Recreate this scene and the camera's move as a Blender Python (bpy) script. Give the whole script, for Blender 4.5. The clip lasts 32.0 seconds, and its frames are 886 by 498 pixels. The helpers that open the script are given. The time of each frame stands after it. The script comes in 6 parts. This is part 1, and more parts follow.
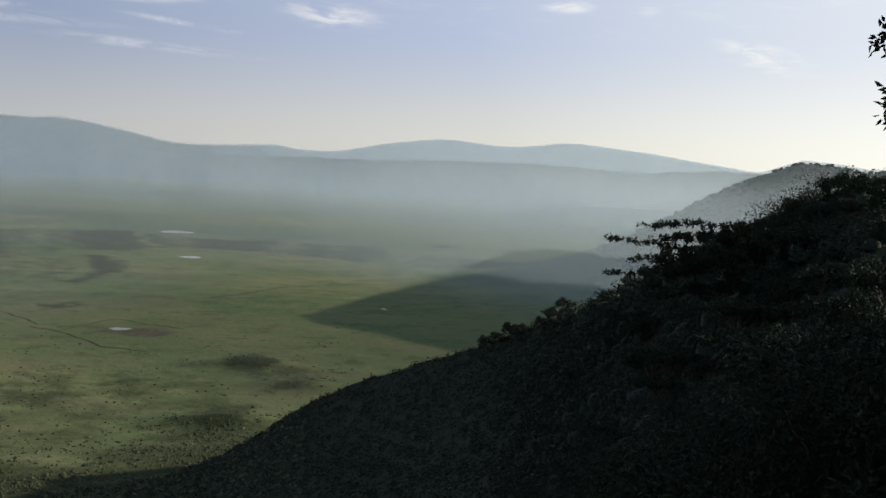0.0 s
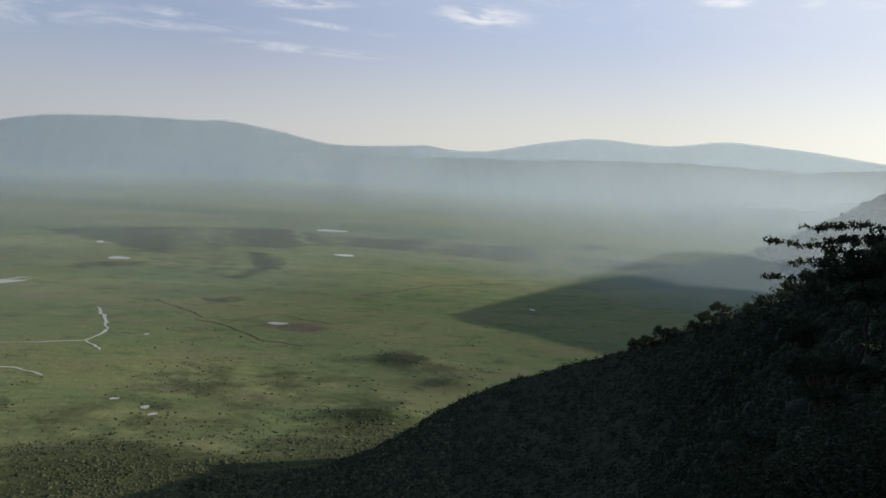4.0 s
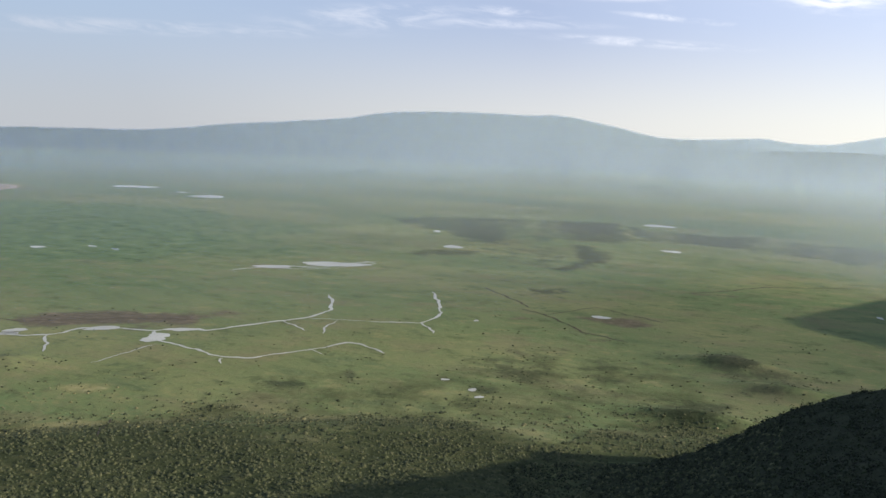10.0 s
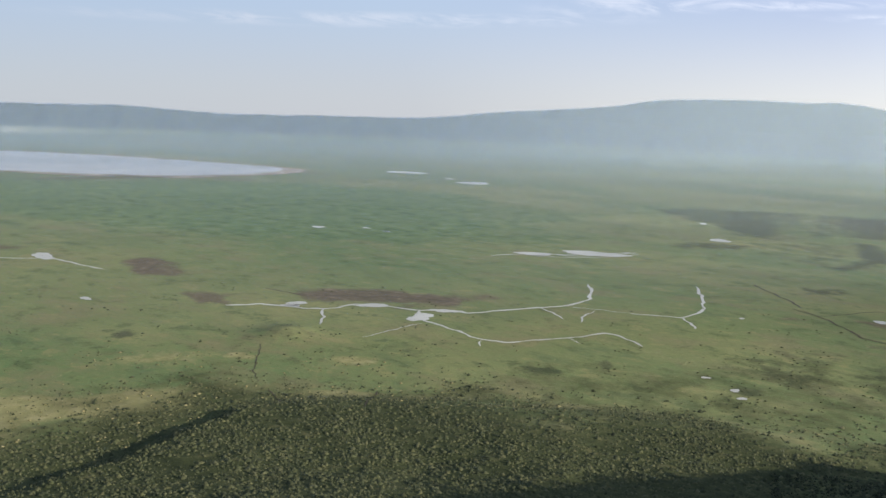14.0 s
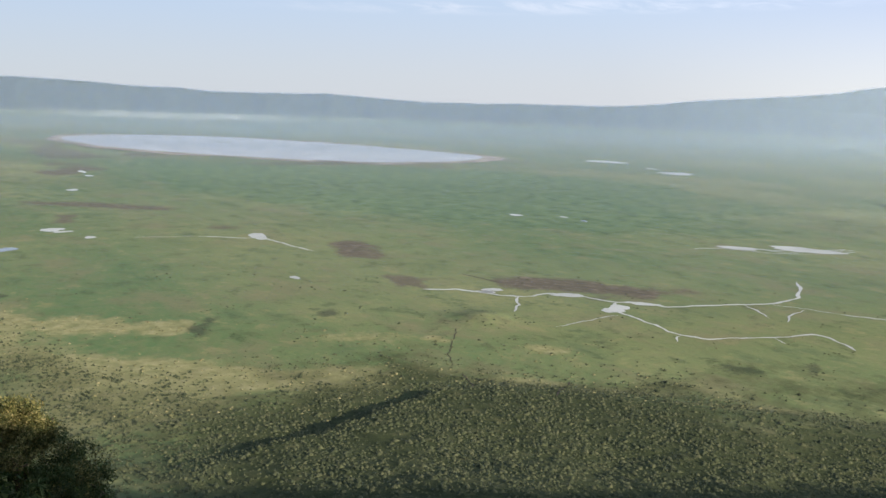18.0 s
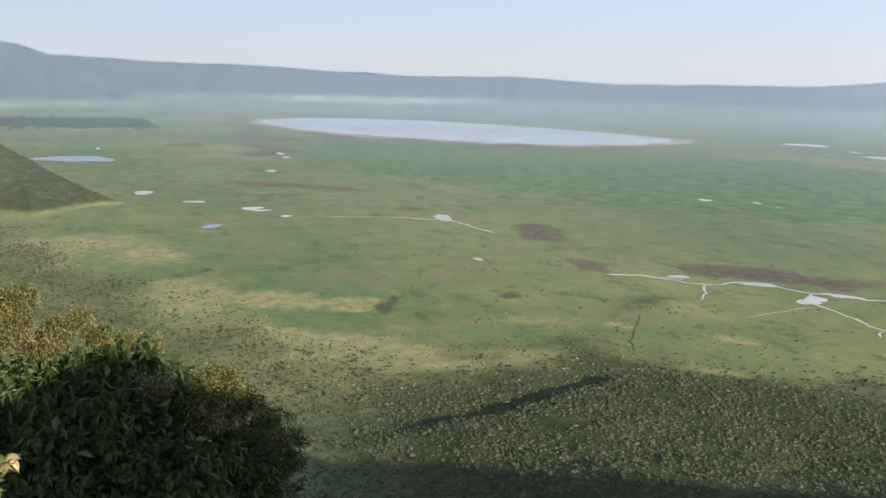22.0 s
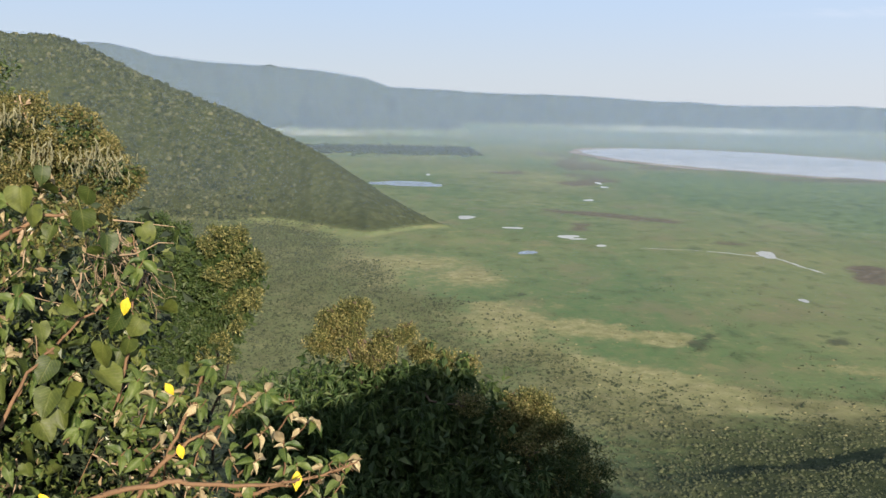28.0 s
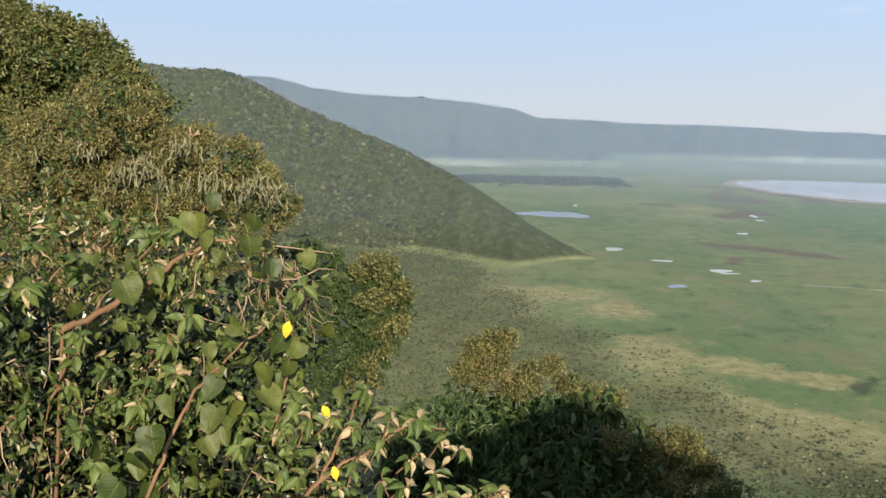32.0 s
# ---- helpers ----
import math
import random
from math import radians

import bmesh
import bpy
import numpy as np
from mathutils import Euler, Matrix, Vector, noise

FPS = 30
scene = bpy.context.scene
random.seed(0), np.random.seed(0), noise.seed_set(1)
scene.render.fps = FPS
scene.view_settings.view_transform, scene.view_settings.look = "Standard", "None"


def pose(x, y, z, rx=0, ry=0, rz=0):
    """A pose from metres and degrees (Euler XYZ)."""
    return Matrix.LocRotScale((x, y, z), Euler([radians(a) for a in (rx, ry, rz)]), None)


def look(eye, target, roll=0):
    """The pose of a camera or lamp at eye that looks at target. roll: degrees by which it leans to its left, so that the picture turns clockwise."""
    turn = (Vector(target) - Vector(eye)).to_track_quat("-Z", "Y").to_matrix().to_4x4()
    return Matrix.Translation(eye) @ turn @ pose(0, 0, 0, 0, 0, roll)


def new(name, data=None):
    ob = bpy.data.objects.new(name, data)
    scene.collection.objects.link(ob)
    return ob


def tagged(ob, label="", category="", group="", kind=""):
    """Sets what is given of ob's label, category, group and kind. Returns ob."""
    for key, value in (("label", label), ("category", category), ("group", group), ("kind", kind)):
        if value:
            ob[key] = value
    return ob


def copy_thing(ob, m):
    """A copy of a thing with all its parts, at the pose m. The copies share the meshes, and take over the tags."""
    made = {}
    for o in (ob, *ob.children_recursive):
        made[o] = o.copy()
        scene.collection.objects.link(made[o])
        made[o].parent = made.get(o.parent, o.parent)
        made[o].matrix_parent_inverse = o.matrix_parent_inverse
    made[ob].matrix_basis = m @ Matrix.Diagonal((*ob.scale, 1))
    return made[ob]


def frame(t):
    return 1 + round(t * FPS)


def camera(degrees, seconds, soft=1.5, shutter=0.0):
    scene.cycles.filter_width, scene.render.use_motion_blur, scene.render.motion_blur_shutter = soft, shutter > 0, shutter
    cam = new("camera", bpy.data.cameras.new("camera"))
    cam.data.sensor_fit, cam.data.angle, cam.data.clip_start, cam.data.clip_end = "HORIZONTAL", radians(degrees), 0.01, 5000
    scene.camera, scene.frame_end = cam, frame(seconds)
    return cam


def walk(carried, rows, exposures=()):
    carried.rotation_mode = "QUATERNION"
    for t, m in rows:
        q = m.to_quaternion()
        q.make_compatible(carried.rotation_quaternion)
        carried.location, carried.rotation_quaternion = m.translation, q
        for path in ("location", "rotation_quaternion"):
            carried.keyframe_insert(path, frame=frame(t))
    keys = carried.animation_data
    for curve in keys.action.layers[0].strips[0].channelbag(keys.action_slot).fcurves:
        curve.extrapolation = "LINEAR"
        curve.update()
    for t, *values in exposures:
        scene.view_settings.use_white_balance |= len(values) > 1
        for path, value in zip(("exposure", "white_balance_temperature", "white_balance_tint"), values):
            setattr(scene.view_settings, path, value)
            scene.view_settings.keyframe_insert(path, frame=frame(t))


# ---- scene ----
# The eye is the origin of the plan, 100 m over the plain; +y is the first look, az is counted clockwise from it.
EYE = 100.0
cam = camera(50.0, 32.0)
ROWS = [
    (0.0, 0.23, -5.22, -2.45), (0.5, 0.93, -5.25, -2.45), (1.0, 1.75, -5.28, -2.43), (1.5, 2.64, -5.31, -2.40), (2.0, 3.63, -5.34, -2.37),
    (2.5, 4.74, -5.38, -2.34), (3.0, 5.98, -5.44, -2.28), (3.5, 7.62, -5.52, -2.22), (5.5, 13.44, -5.71, -2.20), (6.0, 14.85, -5.80, -2.05),
    (6.5, 16.30, -5.82, -1.95), (7.0, 17.81, -5.81, -1.90), (7.5, 19.38, -5.86, -1.83), (8.0, 21.05, -5.96, -1.83), (8.5, 22.86, -6.10, -1.85),
    (9.0, 24.79, -6.26, -1.90), (9.5, 26.78, -6.44, -1.95), (10.0, 28.77, -6.64, -1.98), (10.5, 30.76, -6.84, -1.99), (11.0, 32.74, -7.04, -2.00),
    (11.5, 34.73, -7.23, -1.99), (12.0, 36.76, -7.39, -2.00), (12.5, 38.80, -7.55, -2.02), (13.0, 40.80, -7.68, -2.04), (13.5, 42.72, -7.79, -2.07),
    (14.0, 44.54, -7.88, -2.09), (14.5, 46.28, -7.97, -2.10), (15.0, 47.95, -8.08, -2.10), (15.5, 49.55, -8.20, -2.10), (17.5, 55.12, -8.82, -2.06),
    (18.0, 56.47, -8.99, -2.03), (18.5, 57.78, -9.14, -1.98), (19.0, 59.08, -9.28, -1.92), (19.5, 60.37, -9.41, -1.83), (20.0, 61.65, -9.58, -1.73),
    (20.5, 62.99, -9.77, -1.63), (21.0, 64.45, -9.96, -1.53), (21.5, 65.98, -10.15, -1.45), (22.0, 67.51, -10.34, -1.39), (22.5, 69.06, -10.53, -1.37),
    (23.0, 70.63, -10.67, -1.36), (23.5, 72.23, -10.75, -1.35), (24.0, 73.81, -10.76, -1.33), (24.5, 75.38, -10.69, -1.31), (25.0, 76.95, -10.54, -1.28),
    (25.5, 78.52, -10.33, -1.26), (27.5, 84.84, -9.25, -1.16), (28.0, 86.50, -8.98, -1.14), (28.5, 88.12, -8.73, -1.11), (29.0, 89.61, -8.50, -1.08),
    (29.5, 90.95, -8.29, -1.05), (30.0, 92.15, -8.07, -1.03), (30.5, 93.20, -7.85, -1.01), (31.0, 94.08, -7.65, -1.00), (31.5, 94.79, -7.47, -1.01),
    (32.0, 95.35, -7.33, -1.04),
]


def step(yaw):
    """The eye's small swing, 12 cm before the turning point."""
    return 0.12 * (math.sin(radians(-yaw))), 0.12 * (math.cos(radians(yaw)) - 1)


walk(cam, [(t, pose(step(yaw)[0], step(yaw)[1], EYE, 90 + pitch, roll, yaw)) for t, yaw, pitch, roll in ROWS],
     exposures=[(0, 0.02), (4, 0.14), (9, 0.56), (13, 0.69), (18, 0.93), (24, 1.02), (32, 1.0)])

# ---- light ----
SUN_AZ, SUN_EL = 76.0, 17.7
world = bpy.data.worlds.new("sky")
scene.world = world
world.use_nodes = True
wn, wl = world.node_tree.nodes, world.node_tree.links
background = wn["Background"]
sky = wn.new("ShaderNodeTexSky")
sky.sky_type, sky.sun_disc = "NISHITA", False
sky.sun_elevation, sky.sun_rotation = radians(SUN_EL), radians(SUN_AZ)
sky.altitude, sky.air_density, sky.dust_density, sky.ozone_density = 2300, 1.0, 1.6, 3.0
background.inputs["Strength"].default_value = 0.10


def wnode(kind, **values):
    n = wn.new(kind)
    for k, v in values.items():
        n.inputs[k].default_value = v
    return n


def wmath(op, a, b=0.0):
    n = wn.new("ShaderNodeMath"); n.operation = op
    for i, v in ((0, a), (1, b)):
        if isinstance(v, (int, float)):
            n.inputs[i].default_value = v
        else:
            wl.new(v, n.inputs[i])
    return n.outputs[0]


def wrange(value, a, b, lo=0.0, hi=1.0, soft=True):
    r = wnode("ShaderNodeMapRange", **{"From Min": a, "From Max": b, "To Min": lo, "To Max": hi})
    r.interpolation_type = "SMOOTHSTEP" if soft else "LINEAR"
    wl.new(value, r.inputs["Value"])
    return r.outputs[0]


def wmix(fac, a, b):
    x = wn.new("ShaderNodeMixRGB")
    for i, v in ((0, fac), (1, a), (2, b)):
        if isinstance(v, tuple):
            x.inputs[i].default_value = (*v, 1)
        else:
            wl.new(v, x.inputs[i])
    return x.outputs[0]


geo = wn.new("ShaderNodeTexCoord")
sep = wn.new("ShaderNodeSeparateXYZ")
wl.new(geo.outputs["Generated"], sep.inputs[0])
compass = wmath("MULTIPLY", wmath("ARCTAN2", sep.outputs["X"], sep.outputs["Y"]), 180 / math.pi)
rise = wmath("MULTIPLY", wmath("ARCSINE", sep.outputs["Z"]), 180 / math.pi)
SUN_TO = Vector((math.sin(radians(SUN_AZ)) * math.cos(radians(SUN_EL)), math.cos(radians(SUN_AZ)) * math.cos(radians(SUN_EL)), math.sin(radians(SUN_EL))))
toward = wn.new("ShaderNodeVectorMath"); toward.operation = "DOT_PRODUCT"
wl.new(geo.outputs["Generated"], toward.inputs[0])
toward.inputs[1].default_value = SUN_TO


def by_sun(stops):
    """A tone of the veil that turns with the angle from the sun; stops: cosine and colour."""
    r = wn.new("ShaderNodeValToRGB")
    while len(r.color_ramp.elements) < len(stops):
        r.color_ramp.elements.new(0.5)
    for e, (p, c) in zip(r.color_ramp.elements, stops):
        e.position, e.color = (p + 1) / 2, (*(v / 15 for v in c), 1)
    wl.new(wrange(toward.outputs["Value"], -1, 1, 0, 1, False), r.inputs[0])
    x = wn.new("ShaderNodeVectorMath"); x.operation = "SCALE"; x.inputs["Scale"].default_value = 15
    wl.new(r.outputs[0], x.inputs[0])
    return x.outputs[0]


# a high even veil of thin cloud pales the blue; it scatters the low sun's light forward, brighter and warmer towards it and near the horizon
veil_low = by_sun([(-0.95, (2.9, 3.15, 3.6)), (-0.5, (3.5, 3.65, 4.0)), (-0.12, (5.2, 5.2, 5.2)), (0.29, (7.3, 7.2, 6.6)), (0.65, (10.6, 10.4, 9.4)), (1.0, (14, 13.4, 11.5))])
veil_high = by_sun([(-0.95, (2.5, 3.2, 4.25)), (-0.5, (2.95, 3.7, 4.85)), (-0.12, (3.1, 3.7, 5.1)), (0.29, (4.9, 5.6, 7.2)), (0.65, (8.0, 8.4, 9.0)), (1.0, (13, 12.8, 12))])
veil_colour = wmix(wrange(rise, 0.5, 8.0), veil_low, veil_high)
pale = wmix(wrange(rise, 8, 40, 0.93, 0.25), sky.outputs[0], veil_colour)
# drifts of high cloud: compass and rise of the middle, half length, half height, slope, strength
DRIFTS = [(-17.6, 5.9, 7.0, 0.33, -0.05, 0.75), (-7.2, 8.3, 3.4, 0.95, -0.1, 0.95), (-25.0, 7.5, 3.5, 0.35, -0.06, 0.8), (-15.5, 7.25, 4.0, 0.22, -0.1, 0.8), (6.7, 9.3, 1.9, 0.45, 0.0, 0.8), (11.2, 9.1, 1.1, 0.5, 0.2, 0.6), (18.0, 6.6, 3.2, 0.9, -0.25, 0.7),
          (-33.0, 6.9, 7.5, 0.95, 0.07, 0.7), (-18.0, 8.5, 4.0, 0.4, 0.02, 0.75), (-50.0, 5.5, 19.0, 0.5, 0.03, 0.75), (-27.0, 6.8, 9.0, 0.35, 0.0, 0.6), (-97.0, 7.5, 14.0, 0.4, 0.02, 0.3), (-66.0, 7.0, 10.0, 0.7, 0.05, 0.4)]
streamed = wn.new("ShaderNodeCombineXYZ")
wl.new(wmath("MULTIPLY", compass, 0.22), streamed.inputs[0]); wl.new(wmath("ADD", rise, wmath("MULTIPLY", compass, 0.06)), streamed.inputs[1])
streak = wnode("ShaderNodeTexNoise", Scale=1.5, Detail=8.0, Roughness=0.6, Distortion=0.5)
wl.new(streamed.outputs[0], streak.inputs["Vector"])
wisp = wrange(streak.outputs["Fac"], 0.38, 0.68)
amount = wmath("MULTIPLY", wrange(streak.outputs["Fac"], 0.5, 0.8, 0.0, 0.35), wrange(rise, 5, 14))
for az0, el0, wide, tall, slope, most in DRIFTS:
    off = wmath("SUBTRACT", compass, az0)
    u = wmath("DIVIDE", off, wide)
    v = wmath("DIVIDE", wmath("SUBTRACT", wmath("SUBTRACT", rise, el0), wmath("MULTIPLY", off, slope)), tall)
    away = wmath("SQRT", wmath("ADD", wmath("MULTIPLY", u, u), wmath("MULTIPLY", v, v)))
    amount = wmath("MAXIMUM", amount, wmath("MULTIPLY", wmath("MULTIPLY", wrange(away, 1.15, 0.2), wisp), most))
bright = by_sun([(-0.95, (3.6, 3.9, 4.5)), (-0.5, (4.2, 4.6, 5.4)), (-0.12, (5.6, 5.9, 6.8)), (0.29, (8.6, 8.6, 8.6)), (0.65, (10.5, 10.3, 9.6)), (1.0, (15, 14.5, 13))])
wl.new(wmix(amount, pale, bright), background.inputs["Color"])

sun = new("sun", bpy.data.lights.new("sun", "SUN"))
sun.data.energy, sun.data.angle, sun.data.color = 5.0, radians(0.6), (1.0, 0.86, 0.68)
sun.matrix_world = look(SUN_TO * 900 + Vector((0, 0, EYE)), (0, 0, EYE))

# ---- materials ----
def material(name, rough=0.8, spec=0.3):
    m = bpy.data.materials.new(name)
    m.use_nodes = True
    b = m.node_tree.nodes["Principled BSDF"]
    b.inputs["Roughness"].default_value = rough
    b.inputs["Specular IOR Level"].default_value = spec
    return m, m.node_tree.nodes, m.node_tree.links, b


def noise_at(n, l, scale, detail=5.0, rough=0.55, stretch=(1, 1, 1)):
    co = n.new("ShaderNodeTexCoord")
    mp = n.new("ShaderNodeMapping"); mp.inputs["Scale"].default_value = stretch
    l.new(co.outputs["Object"], mp.inputs[0])
    t = n.new("ShaderNodeTexNoise")
    t.inputs["Scale"].default_value, t.inputs["Detail"].default_value, t.inputs["Roughness"].default_value = scale, detail, rough
    l.new(mp.outputs[0], t.inputs["Vector"])
    return t.outputs["Fac"]


def colours(n, l, fac, stops):
    r = n.new("ShaderNodeValToRGB")
    while len(r.color_ramp.elements) < len(stops):
        r.color_ramp.elements.new(0.5)
    for e, (p, c) in zip(r.color_ramp.elements, stops):
        e.position, e.color = p, (*c, 1)
    l.new(fac, r.inputs[0])
    return r.outputs[0]


def mix(n, l, fac, a, b):
    x = n.new("ShaderNodeMixRGB")
    if isinstance(fac, float):
        x.inputs[0].default_value = fac
    else:
        l.new(fac, x.inputs[0])
    for i, c in ((1, a), (2, b)):
        if isinstance(c, tuple):
            x.inputs[i].default_value = (*c, 1)
        else:
            l.new(c, x.inputs[i])
    return x.outputs[0]


def ranged(n, l, value, a, b, lo=0.0, hi=1.0):
    r = n.new("ShaderNodeMapRange")
    for k, v in (("From Min", a), ("From Max", b), ("To Min", lo), ("To Max", hi)):
        r.inputs[k].default_value = v
    l.new(value, r.inputs["Value"])
    return r.outputs[0]


def times(n, l, a, b, op="MULTIPLY"):
    x = n.new("ShaderNodeMath"); x.operation = op
    for i, v in ((0, a), (1, b)):
        if isinstance(v, (int, float)):
            x.inputs[i].default_value = v
        else:
            l.new(v, x.inputs[i])
    return x.outputs[0]


def bumped(n, l, b, height, strength, distance):
    u = n.new("ShaderNodeBump")
    u.inputs["Strength"].default_value, u.inputs["Distance"].default_value = strength, distance
    l.new(height, u.inputs["Height"])
    l.new(u.outputs[0], b.inputs["Normal"])


def cover(n, name):
    a = n.new("ShaderNodeAttribute")
    a.attribute_name = name
    return a.outputs["Fac"]


def ground_material():
    """Grassland of the plain, dry grass, dark marsh, reddish mud and the shade-darkened earth under scrub, by the land
    cover of the sheet.
    """
    m, n, l, b = material("land", 0.95, 0.1)
    fine = noise_at(n, l, 0.16, 8, 0.65)
    broad = noise_at(n, l, 0.011, 6, 0.6, (1, 1, 1))
    middle = noise_at(n, l, 0.06, 8, 0.66, (0.9, 1.1, 1))
    wide = noise_at(n, l, 0.0035, 4, 0.5, (0.6, 1.6, 1))
    grass = colours(n, l, broad, [(0.3, (0.104, 0.138, 0.057)), (0.5, (0.147, 0.180, 0.077)), (0.7, (0.210, 0.218, 0.098))])
    grass = mix(n, l, ranged(n, l, wide, 0.42, 0.62), grass, (0.082, 0.142, 0.059))
    grass = mix(n, l, ranged(n, l, fine, 0.38, 0.66, 0.0, 0.6), grass, (0.150, 0.160, 0.076))
    patch = times(n, l, times(n, l, middle, 0.72), times(n, l, fine, 0.28), "ADD")
    grass = mix(n, l, ranged(n, l, patch, 0.535, 0.60, 0.0, 0.5), grass, (0.050, 0.078, 0.034))
    grass = mix(n, l, ranged(n, l, patch, 0.455, 0.385, 0.0, 0.6), grass, (0.21, 0.20, 0.095))
    ochre = noise_at(n, l, 0.024, 8, 0.68, (0.8, 1.3, 1))
    grass = mix(n, l, ranged(n, l, ochre, 0.50, 0.64, 0.0, 0.6), grass, (0.165, 0.152, 0.086))
    grass = mix(n, l, ranged(n, l, ochre, 0.44, 0.34, 0.0, 0.5), grass, (0.066, 0.104, 0.052))
    dry = colours(n, l, fine, [(0.3, (0.15, 0.15, 0.066)), (0.52, (0.25, 0.235, 0.115)), (0.75, (0.36, 0.335, 0.19))])
    marsh = colours(n, l, fine, [(0.3, (0.024, 0.033, 0.022)), (0.7, (0.056, 0.064, 0.040))])
    mud = colours(n, l, fine, [(0.3, (0.058, 0.050, 0.038)), (0.55, (0.110, 0.088, 0.066)), (0.75, (0.20, 0.16, 0.12))])
    # earth under scrub, darkened to paint the shadows between the bushes
    shaded_soil = colours(n, l, fine, [(0.3, (0.020, 0.029, 0.012)), (0.55, (0.044, 0.054, 0.023)), (0.8, (0.105, 0.102, 0.050))])

    tiny = noise_at(n, l, 0.45, 5, 0.7)

    def broken(name, most=1.0, soft=0.22, fray=1.5):
        # the cover's edge frays with the grain
        g = times(n, l, times(n, l, middle, 0.9), times(n, l, times(n, l, fine, 0.7), times(n, l, tiny, 0.4), "ADD"), "ADD")
        s = times(n, l, cover(n, name), times(n, l, times(n, l, g, 1.0, "SUBTRACT"), fray), "ADD")
        return times(n, l, ranged(n, l, s, 0.30, 0.30 + soft, 0.0, most), ranged(n, l, cover(n, name), 0.0, 0.9))
    lush = colours(n, l, patch, [(0.40, (0.112, 0.172, 0.074)), (0.5, (0.086, 0.142, 0.060)), (0.6, (0.050, 0.090, 0.038))])
    c = mix(n, l, broken("lush", 0.8, 0.6, 1.8), grass, lush)
    # single bushes and wet hollows, too small to stand out by shape
    c = mix(n, l, ranged(n, l, times(n, l, times(n, l, tiny, 0.6), times(n, l, middle, 0.4), "ADD"), 0.585, 0.64, 0.0, 0.7), c, (0.030, 0.046, 0.022))
    # pale tufts of dead grass
    c = mix(n, l, ranged(n, l, times(n, l, times(n, l, tiny, 0.55), times(n, l, fine, 0.45), "ADD"), 0.40, 0.34, 0.0, 0.55), c, (0.27, 0.255, 0.135))
    c = mix(n, l, broken("dry", 0.8, 0.6), c, dry)
    c = mix(n, l, broken("mud", 0.9, 0.3), c, mud)
    c = mix(n, l, broken("marsh", 0.8, 0.4, 2.3), c, marsh)
    c = mix(n, l, broken("scrub", 1.0, 0.4, 1.0), c, shaded_soil)
    # near-black ground colour that paints the shade on the two ridges
    ridge_shade = colours(n, l, fine, [(0.3, (0.014, 0.021, 0.012)), (0.7, (0.034, 0.044, 0.022))])
    c = mix(n, l, cover(n, "ridge_shade"), c, ridge_shade)
    l.new(c, b.inputs["Base Color"])
    bumped(n, l, b, fine, 0.5, 1.2)
    return m


def leaf_material(name, stops, trans=0.35, rough=0.5, grain=6.0):
    """Leaves: colour by the single leaf, thin enough to let light through."""
    m, n, l, b = material(name, rough, 0.35)
    g = n.new("ShaderNodeNewGeometry")
    c = colours(n, l, g.outputs["Random Per Island"], stops)
    v = noise_at(n, l, grain, 3)
    c = mix(n, l, ranged(n, l, v, 0.35, 0.7, 0.0, 0.35), c, tuple(0.55 * x for x in stops[0][1]))
    l.new(c, b.inputs["Base Color"])
    t = n.new("ShaderNodeBsdfTranslucent")
    l.new(c, t.inputs["Color"])
    s = n.new("ShaderNodeMixShader"); s.inputs[0].default_value = trans
    l.new(b.outputs[0], s.inputs[1]); l.new(t.outputs[0], s.inputs[2])
    l.new(s.outputs[0], n["Material Output"].inputs["Surface"])
    return m


def bark_material(name, a, c):
    m, n, l, b = material(name, 0.9, 0.15)
    f = noise_at(n, l, 9, 6, 0.6, (1, 1, 0.25))
    l.new(colours(n, l, f, [(0.3, a), (0.7, c)]), b.inputs["Base Color"])
    bumped(n, l, b, f, 0.6, 0.02)
    return m


def water_material(name, rough, tint):
    m, n, l, b = material(name, rough, 0.5)
    f = noise_at(n, l, 0.02, 4)
    l.new(colours(n, l, f, [(0.35, tint), (0.65, tuple(1.35 * x for x in tint))]), b.inputs["Base Color"])
    b.inputs["IOR"].default_value = 1.33
    r = noise_at(n, l, 0.5, 3)
    bumped(n, l, b, r, 0.03, 0.3)
    return m


def haze_fog_material(name, tints):
    """Distance haze painted as a thin veil whose thickness the sheet carries; tinted blue away from the sun, whiter
    towards it. Also serves the fog banks.
    """
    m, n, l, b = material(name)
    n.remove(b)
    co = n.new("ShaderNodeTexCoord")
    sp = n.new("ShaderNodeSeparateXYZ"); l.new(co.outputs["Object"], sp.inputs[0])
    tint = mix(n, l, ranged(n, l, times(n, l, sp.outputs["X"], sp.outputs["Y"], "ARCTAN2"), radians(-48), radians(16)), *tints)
    # sends as much light on as back
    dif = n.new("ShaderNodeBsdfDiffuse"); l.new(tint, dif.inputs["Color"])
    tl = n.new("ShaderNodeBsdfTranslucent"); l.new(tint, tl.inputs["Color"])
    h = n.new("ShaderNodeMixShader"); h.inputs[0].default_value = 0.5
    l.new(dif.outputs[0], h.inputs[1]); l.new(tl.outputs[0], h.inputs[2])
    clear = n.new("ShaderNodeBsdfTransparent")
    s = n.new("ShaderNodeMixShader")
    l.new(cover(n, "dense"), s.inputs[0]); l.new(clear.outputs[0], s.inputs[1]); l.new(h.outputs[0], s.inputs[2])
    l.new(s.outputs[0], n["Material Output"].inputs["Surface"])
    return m


